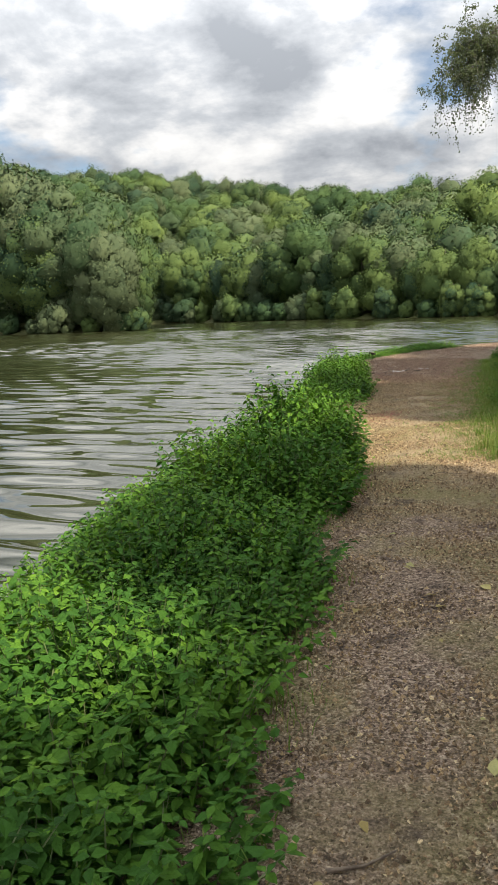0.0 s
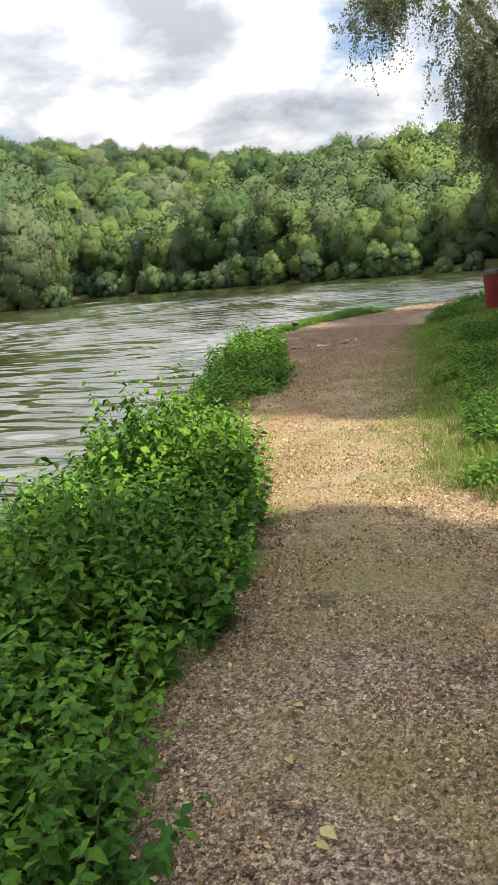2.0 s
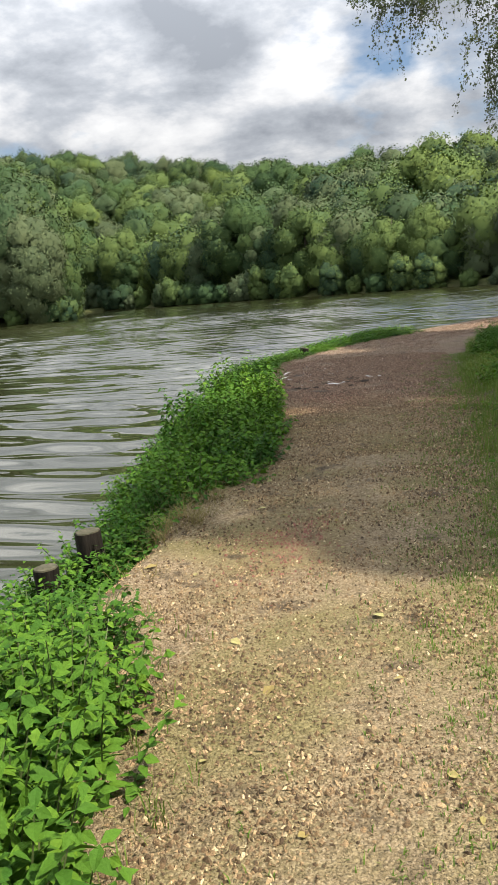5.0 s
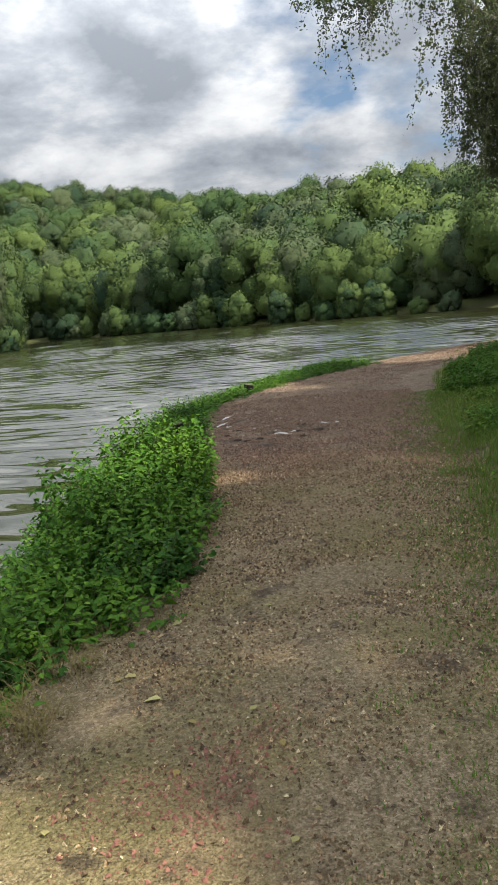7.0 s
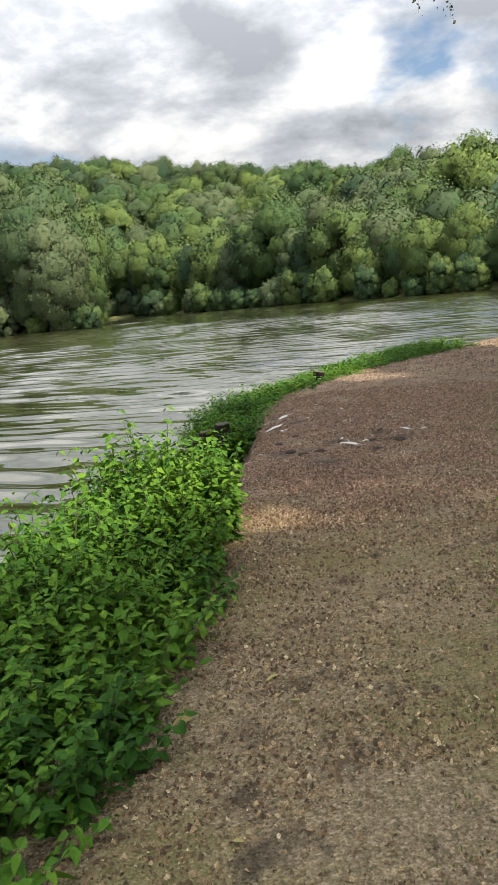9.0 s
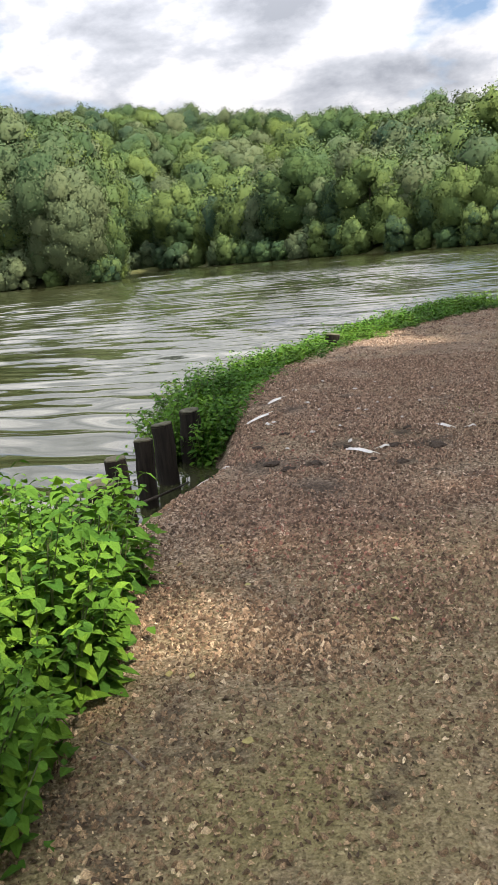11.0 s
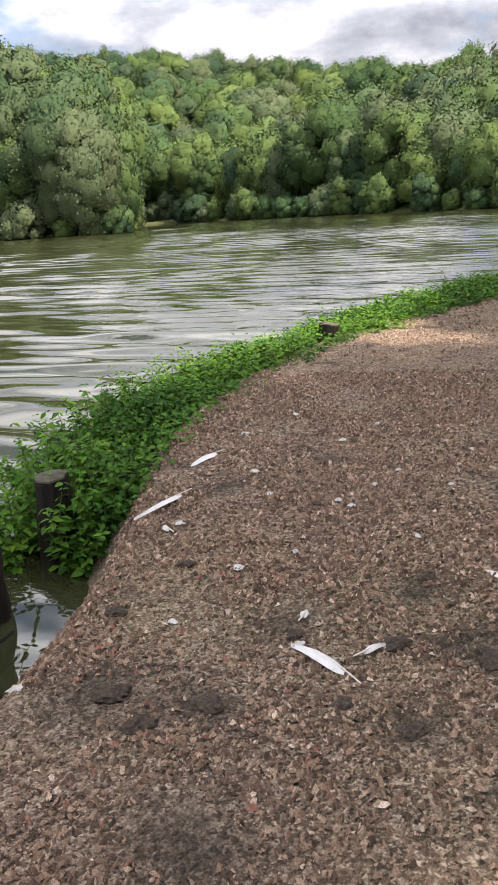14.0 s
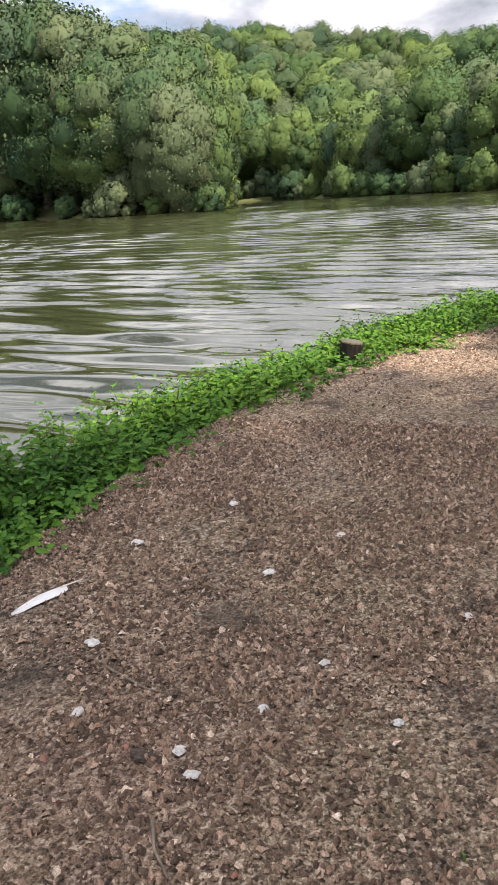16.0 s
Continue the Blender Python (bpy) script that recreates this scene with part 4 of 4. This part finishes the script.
def shade_trees():
    tr = make_tree("path_side_tree", 41, 12.5, 3.8, 40, 11000, 0.2, 0.22, 0.42, hearts=False)
    tagged(tr, "unseen leafy tree added beside the path to shade it", "tree", "trees beside the path")
    first = True
    # all out of view, set where their shadows fall on the path
    for x, y, s in ((6.2, -3.4, 1.0), (5.2, -0.4, 0.75), (5.3, 4.0, 0.78), (7.2, 12.5, 0.95), (7.9, 19.2, 1.15), (8.6, 25.6, 0.95)):
        m = pose(x, y, float(height(x, y)) - 0.1, 0, 0, x * 50)
        c = tr if first else copy_thing(tr, m)
        first = False
        c.matrix_basis = m
        c.scale = (s, s, s)


shade_trees()

# ---- loose things on the path ----


def fallen_leaves():
    rnd = random.Random(9)
    v, f = [], []
    leaf_mesh(v, f, Vector((0, 0, 0)), Vector((1, 0, 0)), Vector((0, 0, 1)), 0.085, 0.055)
    src = link_mesh("fallen_leaf", v, f, M_FALLEN)
    tagged(src, "pale yellowing fallen leaf lying on the path", "leaf", "fallen leaves")
    spots = [(1.16, 4.77), (0.98, 5.49), (1.10, 4.92), (0.75, 4.69), (0.55, 5.28), (1.46, 5.07), (0.62, 10.55), (1.12, 8.41), (1.47, 7.96), (1.07, 11.2), (0.36, 10.99), (-0.3, 12.07), (0.0, 13.45), (0.22, 13.23), (0.15, 14.1),
             (0.17, 15.18), (0.44, 15.51), (0.8, 15.85), (1.34, 3.21)]
    for k in range(110):
        if k < len(spots):
            x, y = spots[k]
        else:
            y = rnd.uniform(2.2, 19)
            x = rnd.uniform(float(bank_edge(y)), float(verge_edge(y)))
        m = Matrix.LocRotScale((x, y, float(height(x, y)) + 0.012), Euler((rnd.gauss(0, 0.2), rnd.gauss(0, 0.2), rnd.uniform(0, 6.28))), None)
        c = src if k == 0 else copy_thing(src, m)
        c.matrix_basis = m
        s = rnd.uniform(0.75, 1.0) if k < 19 else rnd.uniform(0.25, 0.6)
        c.scale = (s, s, s)


fallen_leaves()


def clods():
    rnd = random.Random(15)
    for x, y, r in ((-0.22, 20.11, 0.05), (-0.09, 20.0, 0.045), (0.07, 20.12, 0.05), (0.82, 20.47, 0.06), (-0.42, 20.58, 0.04), (0.62, 20.1, 0.04), (0.61, 20.94, 0.035), (-0.3, 20.97, 0.035), (0.54, 20.51, 0.045), (0.22, 20.52, 0.03),
                    (0.43, 20.19, 0.03), (0.1, 21.6, 0.03)):
        r *= 0.8
        bm = bmesh.new()
        bmesh.ops.create_icosphere(bm, subdivisions=3, radius=1)
        ph = [rnd.uniform(0, 6) for _ in range(4)]
        for v in bm.verts:
            c = v.co.copy()
            k = 1 + 0.22 * math.sin(3 * c.x + ph[0]) * math.sin(4 * c.y + ph[1]) + 0.16 * math.sin(8 * c.y + ph[2]) * math.sin(7 * c.x + 5 * c.z + ph[3]) + rnd.gauss(0, 0.05)
            v.co = Vector((c.x * k * r * 1.3, c.y * k * r, c.z * k * r * 0.45))
        me = bpy.data.meshes.new("clod")
        bm.to_mesh(me)
        bm.free()
        me.materials.append(M_CLOD)
        ob = new("clod", me)
        ob.matrix_basis = Matrix.LocRotScale((x, y, float(height(x, y)) + r * 0.12), Euler((0, 0, rnd.uniform(0, 6.28))), None)
        tagged(ob, "dark crumbly clod of damp earth on the path", "clod", "earth clods")


M_CLOD = plain("damp_earth", (0.016, 0.012, 0.009), (0.085, 0.062, 0.046), 90, 0.9, 0.9, 0.006, None, 0.2)
clods()


def chips():
    rng = np.random.default_rng(3)
    n = 400000
    pick = rng.uniform(0, 1, n)
    y = np.where(pick < 0.45, rng.uniform(2.2, 17.5, n), np.where(pick < 0.9, rng.uniform(17.5, 24.5, n), rng.uniform(24.5, 40, n)))
    x = rng.uniform(bank_edge(y) - 0.1, np.clip(verge_edge(y) + 0.2, bank_edge(y) + 0.3, np.maximum(2.4, bank_edge(y) + 2.5)))
    d, _ = shore_distance(x, y)
    clump = wobble(x * 1.3, y * 1.3, 2.0) + 0.6 * wobble(y, x, 5.0)
    bare = sum(np.exp(-((x - cx) ** 2 + (y - cy) ** 2) / 0.013) for cx, cy in MUD)
    keep = (d > 0.1) & (rng.uniform(0, 1, n) > bare * 1.3) & (rng.uniform(-1.1, 1.3, n) < clump + np.where(y > 15, 0.6, 0.1))
    x, y = x[keep], y[keep]
    n = len(x)
    z = height(x, y)
    size = (0.0042 + 0.0115 * rng.uniform(0, 1, n) ** 3.6) * np.interp(y, [2, 14, 18, 24, 30], [0.85, 0.85, 0.88, 0.95, 1.4])
    thin = rng.uniform(0.4, 1.0, n)
    ang = rng.uniform(0, 6.28, n)
    tilt = rng.normal(0, 0.4, (2, n))
    verts = np.zeros((n, 6, 3))
    for k in range(5):
        a = k * 1.2566 + rng.normal(0, 0.22, n)
        r = size * rng.uniform(0.65, 1.25, n)
        u, w = r * np.cos(a) * 1.2, r * np.sin(a) * thin
        verts[:, k] = np.stack([x + u * np.cos(ang) - w * np.sin(ang), y + u * np.sin(ang) + w * np.cos(ang), z + 0.002 + u * tilt[0] + w * tilt[1]], -1)
    verts[:, 5] = np.stack([x + size * rng.normal(0, 0.2, n), y + size * rng.normal(0, 0.2, n), z + 0.003 + size * rng.uniform(0.6, 1.35, n)], -1)
    bricky = rng.uniform(0, 1, n) < 0.95 * np.exp(-((x - 0.47) / 0.3) ** 2 - ((y - 12.43) / 0.42) ** 2) + 0.12 * np.exp(-((x - 0.4) / 0.5) ** 2 - ((y - 18.6) / 0.6) ** 2) + 0.08 * np.exp(-((x + 0.2) / 0.5) ** 2 - ((y - 20.4) / 0.9) ** 2)
    for name, mask, mat, label, category in (("gravel", ~bricky, M_CHIP, "loose brown stone and bark chips on the trodden path", "gravel"), ("brick_rubble", bricky, M_BRICK, "crushed red brick pieces trodden into the path", "rubble")):
        b = np.arange(mask.sum())[:, None] * 6
        faces = np.concatenate([b + np.array([k, (k + 1) % 5, 5]) for k in range(5)])
        tagged(link_mesh(name, verts[mask].reshape(-1, 3).tolist(), faces.tolist(), mat), label, category, kind="stuff")


chips()
